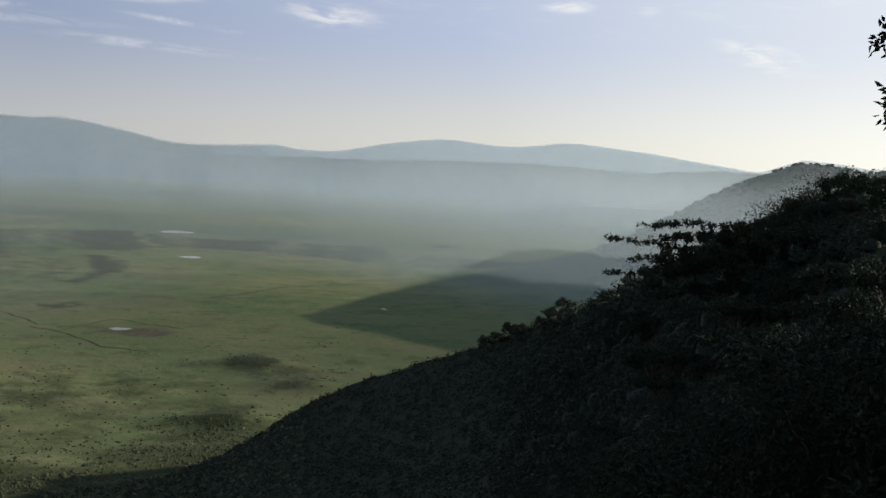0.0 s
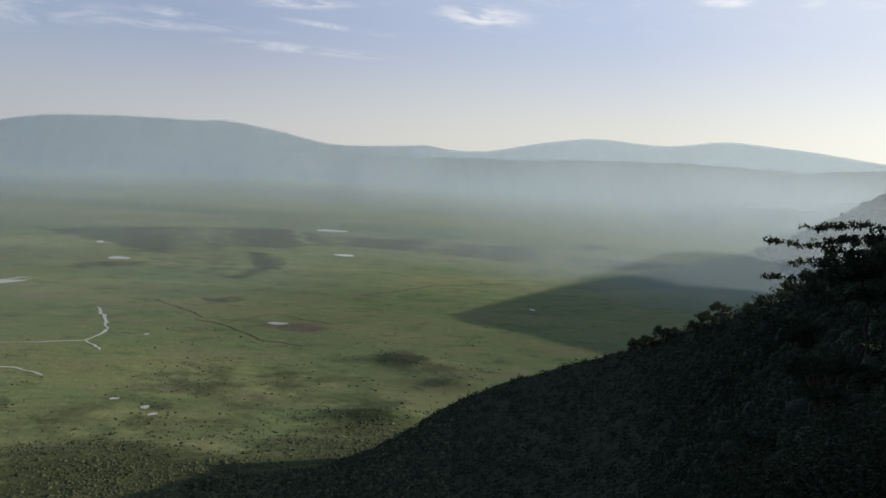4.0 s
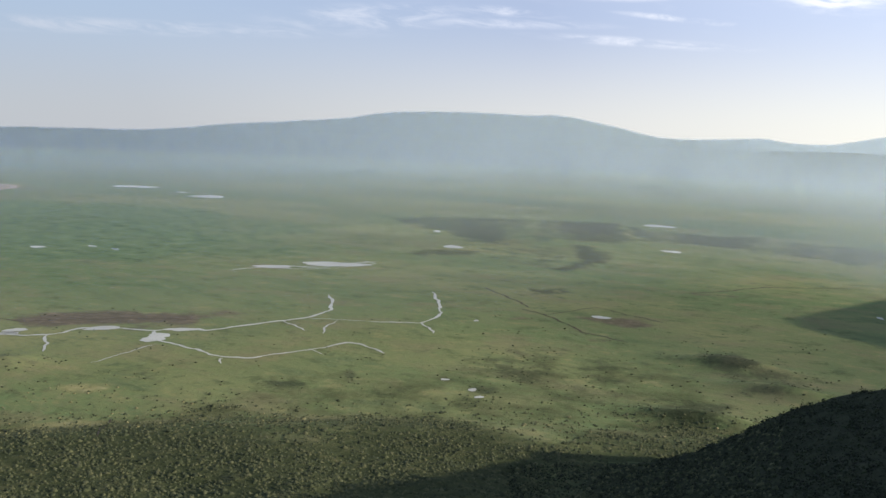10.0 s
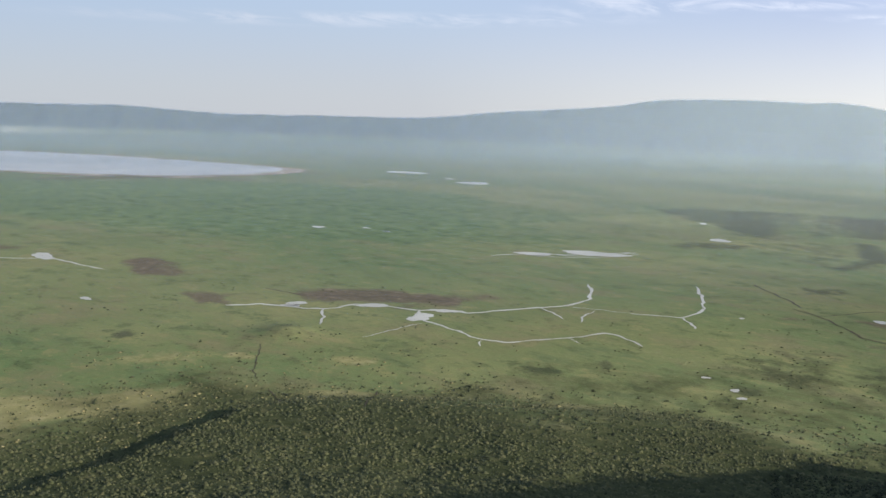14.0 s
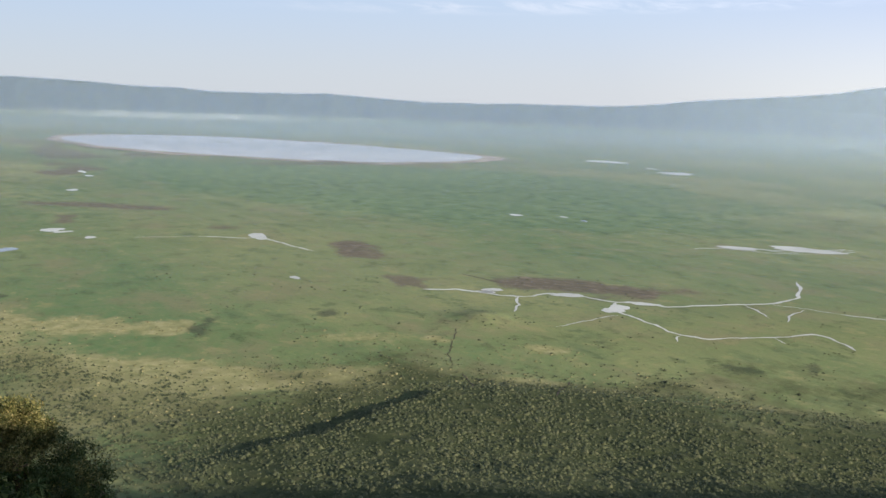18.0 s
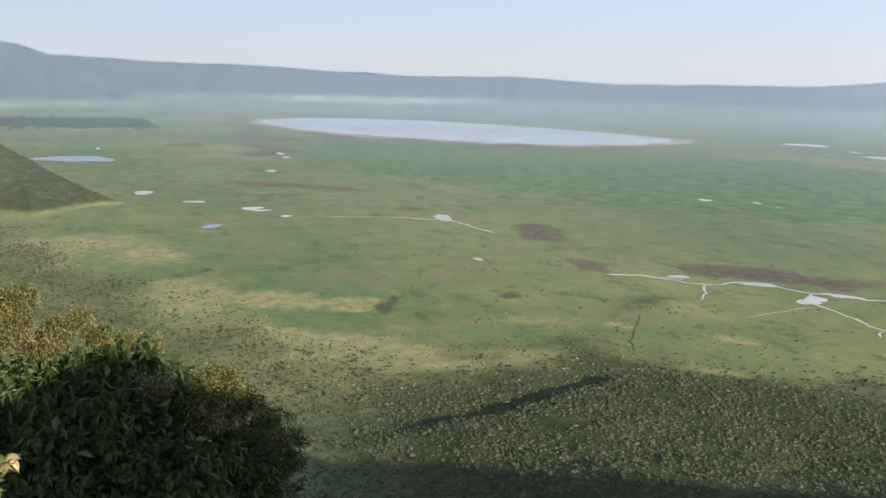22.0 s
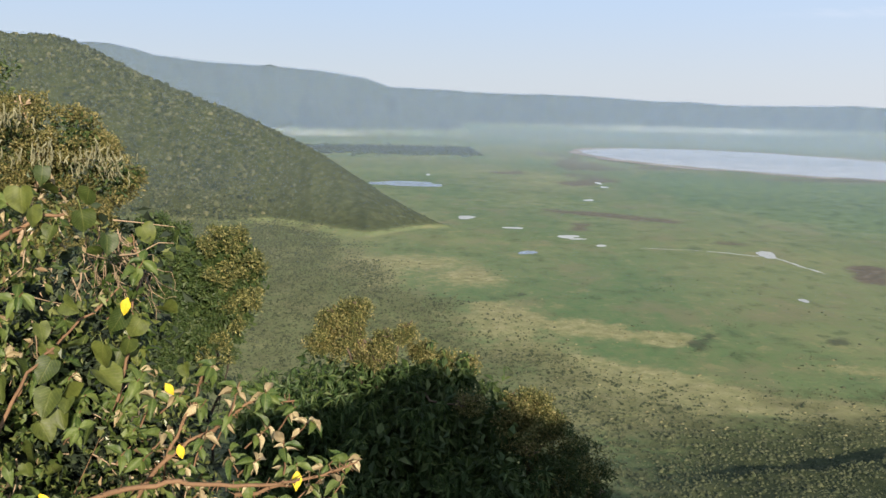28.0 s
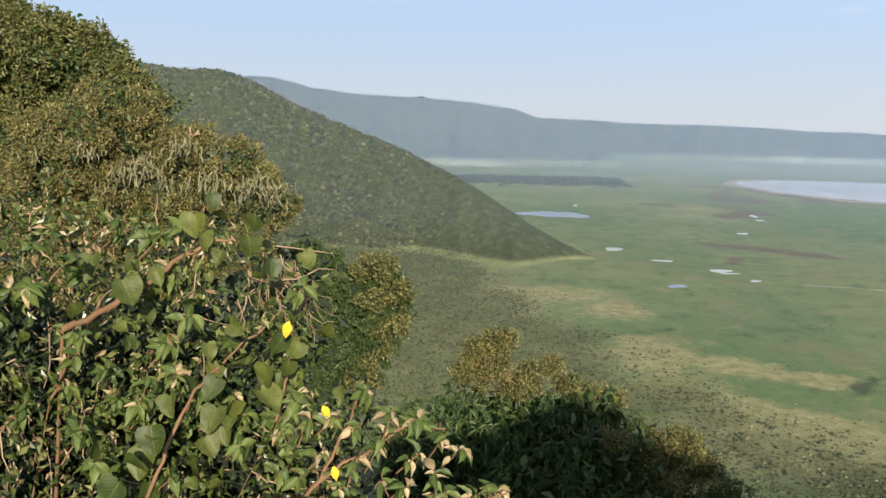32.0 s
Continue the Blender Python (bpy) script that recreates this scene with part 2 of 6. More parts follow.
LAND = ground_material()
SCRUB_LEAF = leaf_material("scrub_leaf", [(0.0, (0.024, 0.034, 0.015)), (0.5, (0.053, 0.066, 0.031)), (0.85, (0.080, 0.090, 0.043)), (1.0, (0.094, 0.102, 0.052))], 0.05, 0.95, 0.5)
# near-black: the shade on the wooded ridge is put into this leaf colour
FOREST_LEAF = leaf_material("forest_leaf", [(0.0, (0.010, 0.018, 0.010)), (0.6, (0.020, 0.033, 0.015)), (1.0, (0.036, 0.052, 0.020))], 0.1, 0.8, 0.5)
BUSH_LEAF = leaf_material("bush_leaf", [(0.0, (0.024, 0.052, 0.014)), (0.6, (0.056, 0.098, 0.028)), (1.0, (0.125, 0.17, 0.052))], 0.35, 0.55)
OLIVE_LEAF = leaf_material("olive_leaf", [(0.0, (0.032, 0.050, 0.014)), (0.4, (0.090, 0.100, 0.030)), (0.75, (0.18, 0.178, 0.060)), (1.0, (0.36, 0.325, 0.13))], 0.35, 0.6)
BARK = bark_material("bark", (0.055, 0.042, 0.030), (0.15, 0.115, 0.085))
TWIG = bark_material("reddish_twig", (0.10, 0.058, 0.034), (0.20, 0.125, 0.072))
WATER = water_material("water", 0.2, (0.14, 0.16, 0.17))
PALE_WATER = water_material("pale_water", 0.5, (0.32, 0.33, 0.31))

HILL_LEAF = leaf_material("hill_leaf", [(0.0, (0.012, 0.021, 0.011)), (0.5, (0.034, 0.047, 0.023)), (0.85, (0.066, 0.076, 0.036)), (1.0, (0.105, 0.105, 0.055))], 0.1, 0.9, 0.3)
# as inner foliage, this darker green paints the shade between outer leaves
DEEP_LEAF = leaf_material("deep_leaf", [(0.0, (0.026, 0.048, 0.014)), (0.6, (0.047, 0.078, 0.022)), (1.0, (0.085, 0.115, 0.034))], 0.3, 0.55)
OLIVE_GREEN = leaf_material("olive_green_leaf", [(0.0, (0.060, 0.066, 0.020)), (0.5, (0.145, 0.140, 0.045)), (0.85, (0.25, 0.215, 0.080)), (1.0, (0.36, 0.30, 0.13))], 0.35, 0.55)
MID_LEAF = leaf_material("mid_leaf", [(0.0, (0.050, 0.066, 0.019)), (0.6, (0.118, 0.130, 0.039)), (1.0, (0.24, 0.225, 0.085))], 0.3, 0.5)
PALE_BARK = bark_material("pale_bark", (0.14, 0.10, 0.065), (0.36, 0.27, 0.18))
LAKE = water_material("lake_water", 0.45, (0.30, 0.32, 0.34))


def salt_material():
    m, n, l, b = material("salt", 0.9, 0.2)
    f = noise_at(n, l, 0.03, 6)
    l.new(colours(n, l, f, [(0.3, (0.17, 0.145, 0.11)), (0.5, (0.27, 0.22, 0.175)), (0.7, (0.42, 0.37, 0.32))]), b.inputs["Base Color"])
    return m


SALT = salt_material()



def broad_leaf_material(name, a, c, back):
    """A broad leaf with darker veins and a blotch or two."""
    m, n, l, b = material(name, 0.5, 0.35)
    co = n.new("ShaderNodeTexCoord")
    info = n.new("ShaderNodeObjectInfo")
    # midrib and side veins, set out from the leaf's own middle line
    sp = n.new("ShaderNodeSeparateXYZ"); l.new(co.outputs["Object"], sp.inputs[0])
    away = times(n, l, sp.outputs["X"], 0.0, "ABSOLUTE")
    slant = times(n, l, times(n, l, sp.outputs["Y"], times(n, l, away, 0.75), "SUBTRACT"), 7.0)
    side = times(n, l, times(n, l, slant, 1.0, "FRACT"), 0.5, "SUBTRACT")
    side = ranged(n, l, times(n, l, side, 0.0, "ABSOLUTE"), 0.10, 0.02)
    rib = ranged(n, l, away, 0.03, 0.012)
    v = times(n, l, side, rib, "MAXIMUM")
    g = noise_at(n, l, 2.2, 4)
    x = mix(n, l, info.outputs["Random"], a, c)
    x = mix(n, l, ranged(n, l, v, 0.0, 1.0, 0.0, 0.42), x, back)
    x = mix(n, l, ranged(n, l, g, 0.45, 0.7, 0.0, 0.6), x, tuple(0.5 * q for q in a))
    l.new(x, b.inputs["Base Color"])
    bumped(n, l, b, v, 0.25, 0.02)
    t = n.new("ShaderNodeBsdfTranslucent"); l.new(x, t.inputs["Color"])
    s = n.new("ShaderNodeMixShader"); s.inputs[0].default_value = 0.3
    l.new(b.outputs[0], s.inputs[1]); l.new(t.outputs[0], s.inputs[2])
    l.new(s.outputs[0], n["Material Output"].inputs["Surface"])
    return m


HEART_LEAF = broad_leaf_material("heart_leaf", (0.030, 0.052, 0.011), (0.110, 0.132, 0.028), (0.16, 0.17, 0.05))
LANCE_LEAF = broad_leaf_material("lance_leaf", (0.036, 0.072, 0.014), (0.115, 0.155, 0.038), (0.17, 0.20, 0.065))
CREAM_LEAF = broad_leaf_material("cream_leaf", (0.28, 0.22, 0.12), (0.48, 0.41, 0.25), (0.26, 0.19, 0.10))
YELLOW_LEAF = broad_leaf_material("yellow_leaf", (0.62, 0.46, 0.02), (0.72, 0.58, 0.05), (0.5, 0.36, 0.03))
LICHEN_HAIR = leaf_material("lichen_hair", [(0.0, (0.19, 0.185, 0.105)), (1.0, (0.36, 0.35, 0.22))], 0.3, 0.9)

DARK_BARK = bark_material("dark_bark", (0.020, 0.017, 0.014), (0.055, 0.045, 0.036))
DRY_TUFT = leaf_material("dry_tuft", [(0.0, (0.10, 0.105, 0.048)), (0.6, (0.165, 0.158, 0.078)), (1.0, (0.22, 0.205, 0.11))], 0.1, 0.95, 0.5)
WET_MUD = bark_material("wet_mud", (0.035, 0.032, 0.026), (0.075, 0.062, 0.048))
VINE_LEAF = leaf_material("vine_leaf", [(0.0, (0.032, 0.056, 0.012)), (0.6, (0.072, 0.098, 0.025)), (1.0, (0.20, 0.215, 0.075))], 0.3, 0.3)
STALK = bark_material("green_stalk", (0.07, 0.09, 0.025), (0.14, 0.16, 0.05))
DRY_LEAF = leaf_material("dry_leaf", [(0.0, (0.16, 0.10, 0.05)), (0.5, (0.30, 0.22, 0.12)), (1.0, (0.52, 0.44, 0.28))], 0.3, 0.7)
# ---- the land ----
def smooth(x, a, b):
    t = np.clip((x - a) / (b - a), 0, 1)
    return t * t * (3 - 2 * t)


WAVE_SETS = {}


def ripple(x, y, size, seed=0, octaves=4):
    """Smooth made noise, about -1 to 1, in features of that size."""
    key = (seed, octaves)
    if key not in WAVE_SETS:
        r = np.random.RandomState(100 + seed)
        WAVE_SETS[key] = [[(r.uniform(0, 2 * np.pi), r.uniform(0, 2 * np.pi), r.uniform(0.7, 1.4)) for _ in range(7)] for _ in range(octaves)]
    out, amp, total = 0.0, 1.0, 0.0
    for o, waves in enumerate(WAVE_SETS[key]):
        k = 2 * np.pi / size * 2 ** o
        part_sum = 0.0
        for a, p, s in waves:
            u, v = x * np.cos(a) + y * np.sin(a), -x * np.sin(a) + y * np.cos(a)
            part_sum = part_sum + np.sin(k * s * u + p + 1.3 * np.sin(k * 0.37 * v + 2 * p))
        out, total, amp = out + amp * part_sum / 4.0, total + amp, amp * 0.55
    return out / total


def along(az, points):
    return np.interp(az, [p[0] for p in points], [p[1] for p in points])


# the crater's far rim: crest by compass (degrees of rise over the eye), and where its foot stands
RIM_CREST = [(-180, 1), (-106, 1.2), (-93, 0.85), (-89.7, 0.61), (-87.5, 0.56), (-85.3, 0.45), (-83.1, 0.36), (-80.9, 0.36), (-78.7, 0.32), (-76.5, 0.22), (-74.3, 0.1), (-72.1, 0.08), (-69.9, -0.06), (-67.7, -0.06), (-65.5, -0.01), (-63.3, 0.02), (-61.1, -0.08), (-58.9, -0.21), (-56.7, -0.26), (-54.5, -0.24), (-52.3, -0.18), (-50.1, -0.16), (-47.9, -0.14), (-45.7, -0.08), (-43.5, 0.14), (-42, 0.2), (-36, 0.1), (-25, -0.25), (-19, -0.15), (-14.9, -0.08), (-12.7, -0.1), (-10.5, -0.1), (-8.3, -0.02), (-6.1, -0.01), (-3.9, -0.04), (-1.7, 0.07), (0.5, 0.12), (2.7, 0.12), (4.9, 0.15), (7.1, 0.07), (9.3, -0.03), (11.5, -0.15), (13.7, 0.02), (15.9, 0.16), (20, 0.1), (40, 0.3), (180, 1)]
RIM_DIST = [(-180, 4200), (-25, 4200), (-12, 3600), (0, 2750), (15, 2150), (40, 2000), (180, 2600)]
RIM_FOOT = [(-180, 2500), (-110, 2900), (-94, 3300), (-60, 3550), (-33, 3450), (-25, 2900), (-13, 2450), (0, 1900), (7, 1550), (15, 1350), (40, 1200), (180, 2500)]
# the mountains behind it
BACK_CREST = [(-46, -1.5), (-43.8, 0.1), (-42.6, 0.27), (-41.4, 0.41), (-40.2, 0.51), (-39, 0.6), (-37.8, 0.7), (-36.6, 0.8), (-35.4, 0.9), (-34.2, 1.05), (-33, 1.28), (-31.8, 1.45), (-30.6, 1.52), (-29.4, 1.55), (-28.2, 1.57), (-27, 1.59), (-25.8, 1.57), (-24.6, 1.53), (-23.4, 1.52), (-22.2, 1.59), (-21, 1.45), (-19.8, 1.23), (-18.6, 1.01), (-17.4, 0.72), (-16.2, 0.48), (-15, 0.41), (-13.8, 0.42), (-12.6, 0.47), (-11.4, 0.53), (-10.2, 0.59), (-9, 0.38), (-7.8, 0.31), (-6.6, 0.35), (-5.4, 0.56), (-4.2, 0.81), (-3, 1.02), (-1.8, 1.18), (-0.6, 1.32), (0.6, 1.29), (1.8, 1.17), (3, 1.06), (4.2, 1.04), (5.4, 1.17), (6.6, 1.35), (7.8, 1.38), (9, 1.27), (10.2, 1.14), (11.4, 1.03), (12.6, 0.89), (13.8, 0.7), (15, 0.53), (16.2, 0.38), (18, 0.1), (22, -0.5)]
# the range at the far end of the lake
RANGE_CREST = [(-130, 1.5), (-113, 2.2), (-106.8, 2.73), (-105.6, 2.69), (-104.4, 2.49), (-103.2, 2.14), (-102, 2.02), (-100.8, 1.9), (-99.6, 1.82), (-98.4, 1.75), (-97.2, 1.7), (-96, 1.64), (-94.8, 1.57), (-93.6, 1.47), (-92.4, 1.33), (-91.2, 1.14), (-90, 0.74), (-89, 0.2), (-87, -0.6), (-85, -1.6)]
# the bare hill that comes down to the plain
HILL_CREST = [(-150, 5), (-125, 4.6), (-113.5, 3.4), (-111.1, 3.03), (-109.6, 3.02), (-108.1, 2.95), (-106.6, 2.42), (-105.1, 1.68), (-103.6, 0.93), (-102.1, 0.3), (-100.6, -0.29), (-99.1, -0.86), (-97.6, -1.49), (-96.1, -2.18), (-94.6, -2.84), (-93.1, -3.72), (-91.6, -4.68), (-90.1, -5.62), (-88.6, -6.46), (-87.1, -7.16), (-86, -7.55), (-84.5, -8.3)]
HILL_FOOT = [(-150, 560), (-125, 700), (-104, 800), (-100, 750), (-97, 765), (-94.5, 730), (-91, 672), (-86.8, 728), (-85, 730)]
HILL_DIST = [(-150, 900), (-125, 1050), (-107, 1080), (-100, 980), (-94, 860), (-86.8, 745), (-85, 740)]
# the wooded ridge that falls from beside the eye into the plain
RIDGE_CREST = [(-60, -20.35), (-32, -20.25), (-23.5, -20.05), (-20.8, -19.62), (-16.7, -18.84), (-12.8, -17.46), (-10.5, -16.24), (-7.5, -14.42), (-4.8, -13.31), (-0.6, -11.93), (2.8, -10.79), (7, -8.99), (9.4, -7.9), (12, -6.52), (15, -4.84), (18, -3.06), (20, -2.08), (22.2, -1.09), (24.5, -0.51), (28, -1.87), (32, -2.3), (38, 0.2), (50, 2), (75, 3), (180, 3)]
RIDGE_DIST = [(-60, 255), (-23.5, 262), (-10, 285), (0, 290), (7, 226), (12, 122), (18, 94), (25, 74), (40, 50), (75, 40), (180, 40)]
# the second ridge behind it
SECOND_CREST = [(4, -6.34), (8, -5.04), (10.3, -4.3), (12.2, -3.2), (13.8, -2.3), (15.6, -1.22), (17.4, -0.34), (18.6, 0.16), (20.4, 0.82), (22.2, 0.68), (24, 0.41), (30, 0.76), (45, 2.66), (80, 4.16), (120, 4.16)]
SECOND_DIST = [(4, 1050), (10.3, 1180), (14, 940), (18, 775), (20.5, 718), (24, 695), (45, 620), (120, 500)]


def ridge(az, r, crest, dist, foot, back, gully, seed, x, y):
    """Height of a ridge: up from its foot to its crest, and down again behind."""
    top = EYE + dist * np.tan(np.radians(crest))
    s = np.clip((r - foot) / np.maximum(dist - foot, 20), 0, 1)
    wave = gully * np.sin(np.pi * np.clip(s, 0, 1)) * (ripple(az * 20, r * 0.05, 58, seed, 2) + 0.5 * ripple(x, y, 160 if gully < 20 else 520, seed + 1, 2))
    front = top * (0.35 * s + 0.65 * smooth(s, 0, 1)) + wave * np.clip((top - 10) / 110, 0, 1)
    behind = top - (r - dist) * back
    return np.where(r < dist, np.where(r < foot, -50, front), behind)


def height(x, y):
    x, y = np.asarray(x, float), np.asarray(y, float)
    r = np.hypot(x, y) + 1e-6
    az = np.degrees(np.arctan2(x, y))
    plain = 1.2 * ripple(x, y, 520, 1, 3) * smooth(r, 320, 700) * (1 - smooth(r, 1500, 2300))
    for mx, my, mh, ml, mw in MOUNDS:
        plain = plain + mh * np.exp(-((x - mx) / ml) ** 2 - ((y - my) / mw) ** 2)
    # the slope under the eye, down to the plain
    near = (EYE - 1.7) * np.clip(1 - r / 340, 0, 1) ** 2.6 + 2.0 * ripple(x, y, 90, 3, 4) * smooth(r, 20, 120) * (1 - smooth(r, 240, 330))
    # the spur with its shaded flank
    left_of = x - np.interp(y, [60, 114, 172], [-234, -240, -264]) + 5 * ripple(x, y, 60, 9, 2)
    spur = 4.6 * smooth(left_of, -3, 13) * (1 - smooth(left_of, 70, 330)) * (1 - smooth(r, 302, 338)) * smooth(r, 120, 200) * smooth(y, 66, 120)
    z = np.maximum(plain, np.where(r < 340, near + spur, -50))
    # the wooded ridge
    c, d = along(az, RIDGE_CREST), along(az, RIDGE_DIST)
    t = r / d
    sag = 0.075 * d * np.sin(np.pi * np.clip(t, 0, 1)) ** 0.9 + 1.7 * (1 - np.clip(t, 0, 1))
    sag = sag + 0.6 * np.clip(1 - np.abs(t - 0.75) * 4, 0, 1) * ripple(x, y, 40, 12, 3)
    wood = EYE + r * np.tan(np.radians(c)) - sag
    wood = np.where(r < d, wood, EYE + d * np.tan(np.radians(c)) - (r - d) * 1.0)
    w = smooth(az, -40, -22) * (1 - smooth(az, 100, 150))
    z = np.where(w > 0, np.maximum(z, wood * w + (1 - w) * np.minimum(z, wood)), z)
    # the ground behind the eye rises gently
    behind = smooth(np.abs(az), 118, 140)
    z = z * (1 - behind) + behind * (EYE - 1.7 + np.minimum(r, 400) * 0.05)
    # unseen bank behind the eye, added to throw shade on climber and shrubs
    bank = smooth(az, 30, 40) * smooth(r, 2.2, 5.0)
    rise = along(az, [(30, 3.15), (57, 3.2), (66, 3.2), (71, 2.7), (82.0, 2.6), (83.6, 3.3), (85.5, 3.6), (87.5, 3.5), (90, 2.6), (180, 2.65)]) + 0.3 * ripple(x, y, 2.2, 95, 2) * smooth(r, 3, 5)
    z = np.maximum(z, np.where(bank > 0, EYE - 1.7 + rise * bank - 0.05 * np.maximum(r - 8, 0), -50))
    # second ridge, hill, range, rim, mountains
    d2 = along(az, SECOND_DIST)
    z = np.where(az > 4, np.maximum(z, ridge(az, r, along(az, SECOND_CREST), d2, d2 * 0.72, 0.35, 6, 20, x, y)), z)
    z = np.where((az < -84.5) & (az > -150), np.maximum(z, ridge(az, r, along(az, HILL_CREST), along(az, HILL_DIST), along(az, HILL_FOOT), 0.4, 11, 30, x, y)), z)
    z = np.where((az < -85) & (az > -130), np.maximum(z, ridge(az, r, along(az, RANGE_CREST), 3100.0 + 0 * az, 2450.0 + 0 * az, 0.3, 40, 40, x, y)), z)
    bumpy = 0.05 * ripple(az * 40, 0 * az, 130, 51, 3)
    z = np.maximum(z, ridge(az, r, along(az, RIM_CREST) + bumpy, along(az, RIM_DIST), along(az, RIM_FOOT), 0.05, 20, 50, x, y))
    z = np.where((az > -46) & (az < 22), np.maximum(z, ridge(az, r, along(az, BACK_CREST) + 0.5 * bumpy, 4600.0 + 0 * az, 4150.0 + 0 * az, 0.1, 10, 60, x, y)), z)
    return z


MOUNDS = [(-86, 441, 5, 24, 8), (-56, 404, 4, 26, 7), (-75, 346, 4, 22, 7), (-346, 255, 3, 14, 14), (-660, 36, 2.4, 90, 40),
          (-1393, 2146, 16, 60, 30), (-1113, 2057, 12, 34, 26), (-608, 2107, 14, 60, 26), (-239, 2360, 14, 60, 30)]


def at_ground(x, y):
    return float(height(np.array([x]), np.array([y]))[0])


def blob(x, y, cx, cy, lx, ly, turn=0.0):
    """1 inside a patch of the plan, wavering and fading at its edge."""
    c, s = math.cos(radians(turn)), math.sin(radians(turn))
    u, v = (x - cx) * c + (y - cy) * s, -(x - cx) * s + (y - cy) * c
    near_it = np.hypot(u / lx, v / ly) < 2.6
    out = np.zeros_like(x)
    p, q = u[near_it], v[near_it]
    d = np.hypot(p / lx, q / ly) + 0.42 * ripple(p + cx, q * lx / ly + cy, 1.6 * lx, 75, 4)
    out[near_it] = 1 - smooth(d, 0.25, 1.45)
    return out


def mesh_from(name, verts, faces, mat, smooth_faces=True):
    me = bpy.data.meshes.new(name)
    me.from_pydata(verts if isinstance(verts, list) else verts.tolist(), [], faces if isinstance(faces, list) else faces.tolist())
    me.materials.append(mat)
    if smooth_faces:
        me.polygons.foreach_set("use_smooth", np.ones(len(me.polygons), bool))
    me.update()
    return me


# plan of the land cover: centre, half lengths, turn
# the patch at (-86, 442) is the mound's shadow, painted dark
MARSH_A = [(-86, 442, 23.7, 14.6, 24, 0.9), (-162, 336, 7.6, 7.6, 23, 0.8), (-261, 177, 5.9, 3.8, 65, 0.9), (-346, 255, 21.4, 20.2, 67, 0.5), (-171, 411, 26.9, 21.4, 23, 0.55), (-87, 358, 20.1, 15.5, 14, 0.8), (-232, 298, 11.3, 9.6, 38, 0.7), (-387, 196, 7.9, 10.2, 63, 0.9), (-307, 229, 3.4, 6.8, 53, 0.6)]
MARSH_B = [(-75, 347, 20.8, 9.3, 22, 0.8), (-381, 132, 5.2, 12, 67, 0.9), (-480, 72, 3.1, 6.6, 68, 0.8), (-1881, 4, 199.7, 176.1, 97, 1.2), (-128, 369, 29.4, 34.0, 19, 0.45), (-66, 425, 23.1, 27.3, 9, 0.6), (-217, 322, 3.4, 15.5, 34, 0.8), (-335, 254, 15.7, 16.2, 53, 0.45), (-287, 277, 14.5, 16.8, 46, 0.5)]
MARSH_C = [(-56, 405, 27.9, 8.9, 23, 0.7), (-387, 196, 10.5, 5.8, 67, 0.7), (-235, 296, 9.2, 5.3, 66, 0.7), (-1817, 111, 80.6, 73.8, 96, 1.2), (-94, 448, 20.1, 25.4, 12, 0.9), (-170, 377, 26.5, 30.0, 24, 0.6), (-186, 260, 8.4, 5.2, 35, 0.7), (-260, 176, 4.8, 5.7, 56, 0.7)]
MARSH = MARSH_A + MARSH_B + MARSH_C
MUD_A = [(-397, 348, 40.7, 11.9, 52, 1.0), (-356, 392, 19.4, 10.2, 52, 0.8), (-451, 275, 11.7, 9.7, 52, 0.7), (-557, 300, 10.1, 20.3, 54, 0.9), (-355, 350, 36.1, 12.1, 51, 0.6), (-327, 466, 8.9, 15.2, 52, 0.6), (-163, 521, 20, 10.8, 27, 0.9), (-213, 490, 12.6, 6.9, 27, 0.8), (-158, 458, 8.8, 5.7, 25, 0.9), (-138, 657, 21, 10.4, 29, 0.8), (-393, 1066, 63.9, 58.5, 39, 0.8), (-253, 507, 19.6, 38.5, 27, 0.4), (-558, 297, 13.4, 28.9, 71, 1.0), (-666, 253, 18.7, 15.1, 73, 0.9)]
MUD_B = [(-446, 273, 12.9, 9.9, 69, 0.9), (-1277, 270, 34.9, 57, 85, 0.9), (-1796, 312, 38.9, 141.8, 95, 0.8), (-1455, 425, 52.2, 63.6, 88, 1.0), (-1258, 600, 140.2, 32.2, 85, 1.0), (-1177, 773, 37.5, 31.4, 84, 1.0), (-1300, 979, 45.6, 105, 86, 0.8), (-1020, 858, 22.6, 26.7, 81, 0.6)]
MUD = MUD_A + MUD_B
DRY_A = [(-430, 57, 20.8, 41.9, 67, 0.8), (-405, 96, 16.4, 10.2, 67, 1.0), (-386, 119, 9.4, 11.9, 67, 0.9), (-339, 90, 32.2, 18.5, 66, 0.8), (-304, 124, 21.7, 15, 65, 0.9), (-291, 177, 29.5, 13.2, 66, 0.6), (-256, 203, 24.5, 9.2, 65, 0.9), (-232, 226, 28, 7.4, 65, 0.9), (-196, 254, 32.8, 7.7, 65, 0.9), (-348, 183, 28.8, 13.6, 67, 0.4), (-290, 249, 11.9, 7, 66, 0.6), (-577, 15, 41.9, 28.5, 93, 0.5), (-532, 59, 29.4, 24.4, 93, 0.55), (-391, 115, 29.7, 9.7, 91, 0.6)]
DRY_B = [(-319, 105, 32.6, 16.6, 90, 0.6), (-180, 268, 45, 7.2, 22, 0.45), (-114, 304, 49.1, 7.9, 22, 0.4), (-70, 333, 18.9, 4.3, 22, 0.6), (-266, 355, 28.4, 33.1, 24, 0.3), (-288, 150, 21.4, 15, 47, 0.9), (-332, 192, 21.3, 17.1, 49, 0.5)]
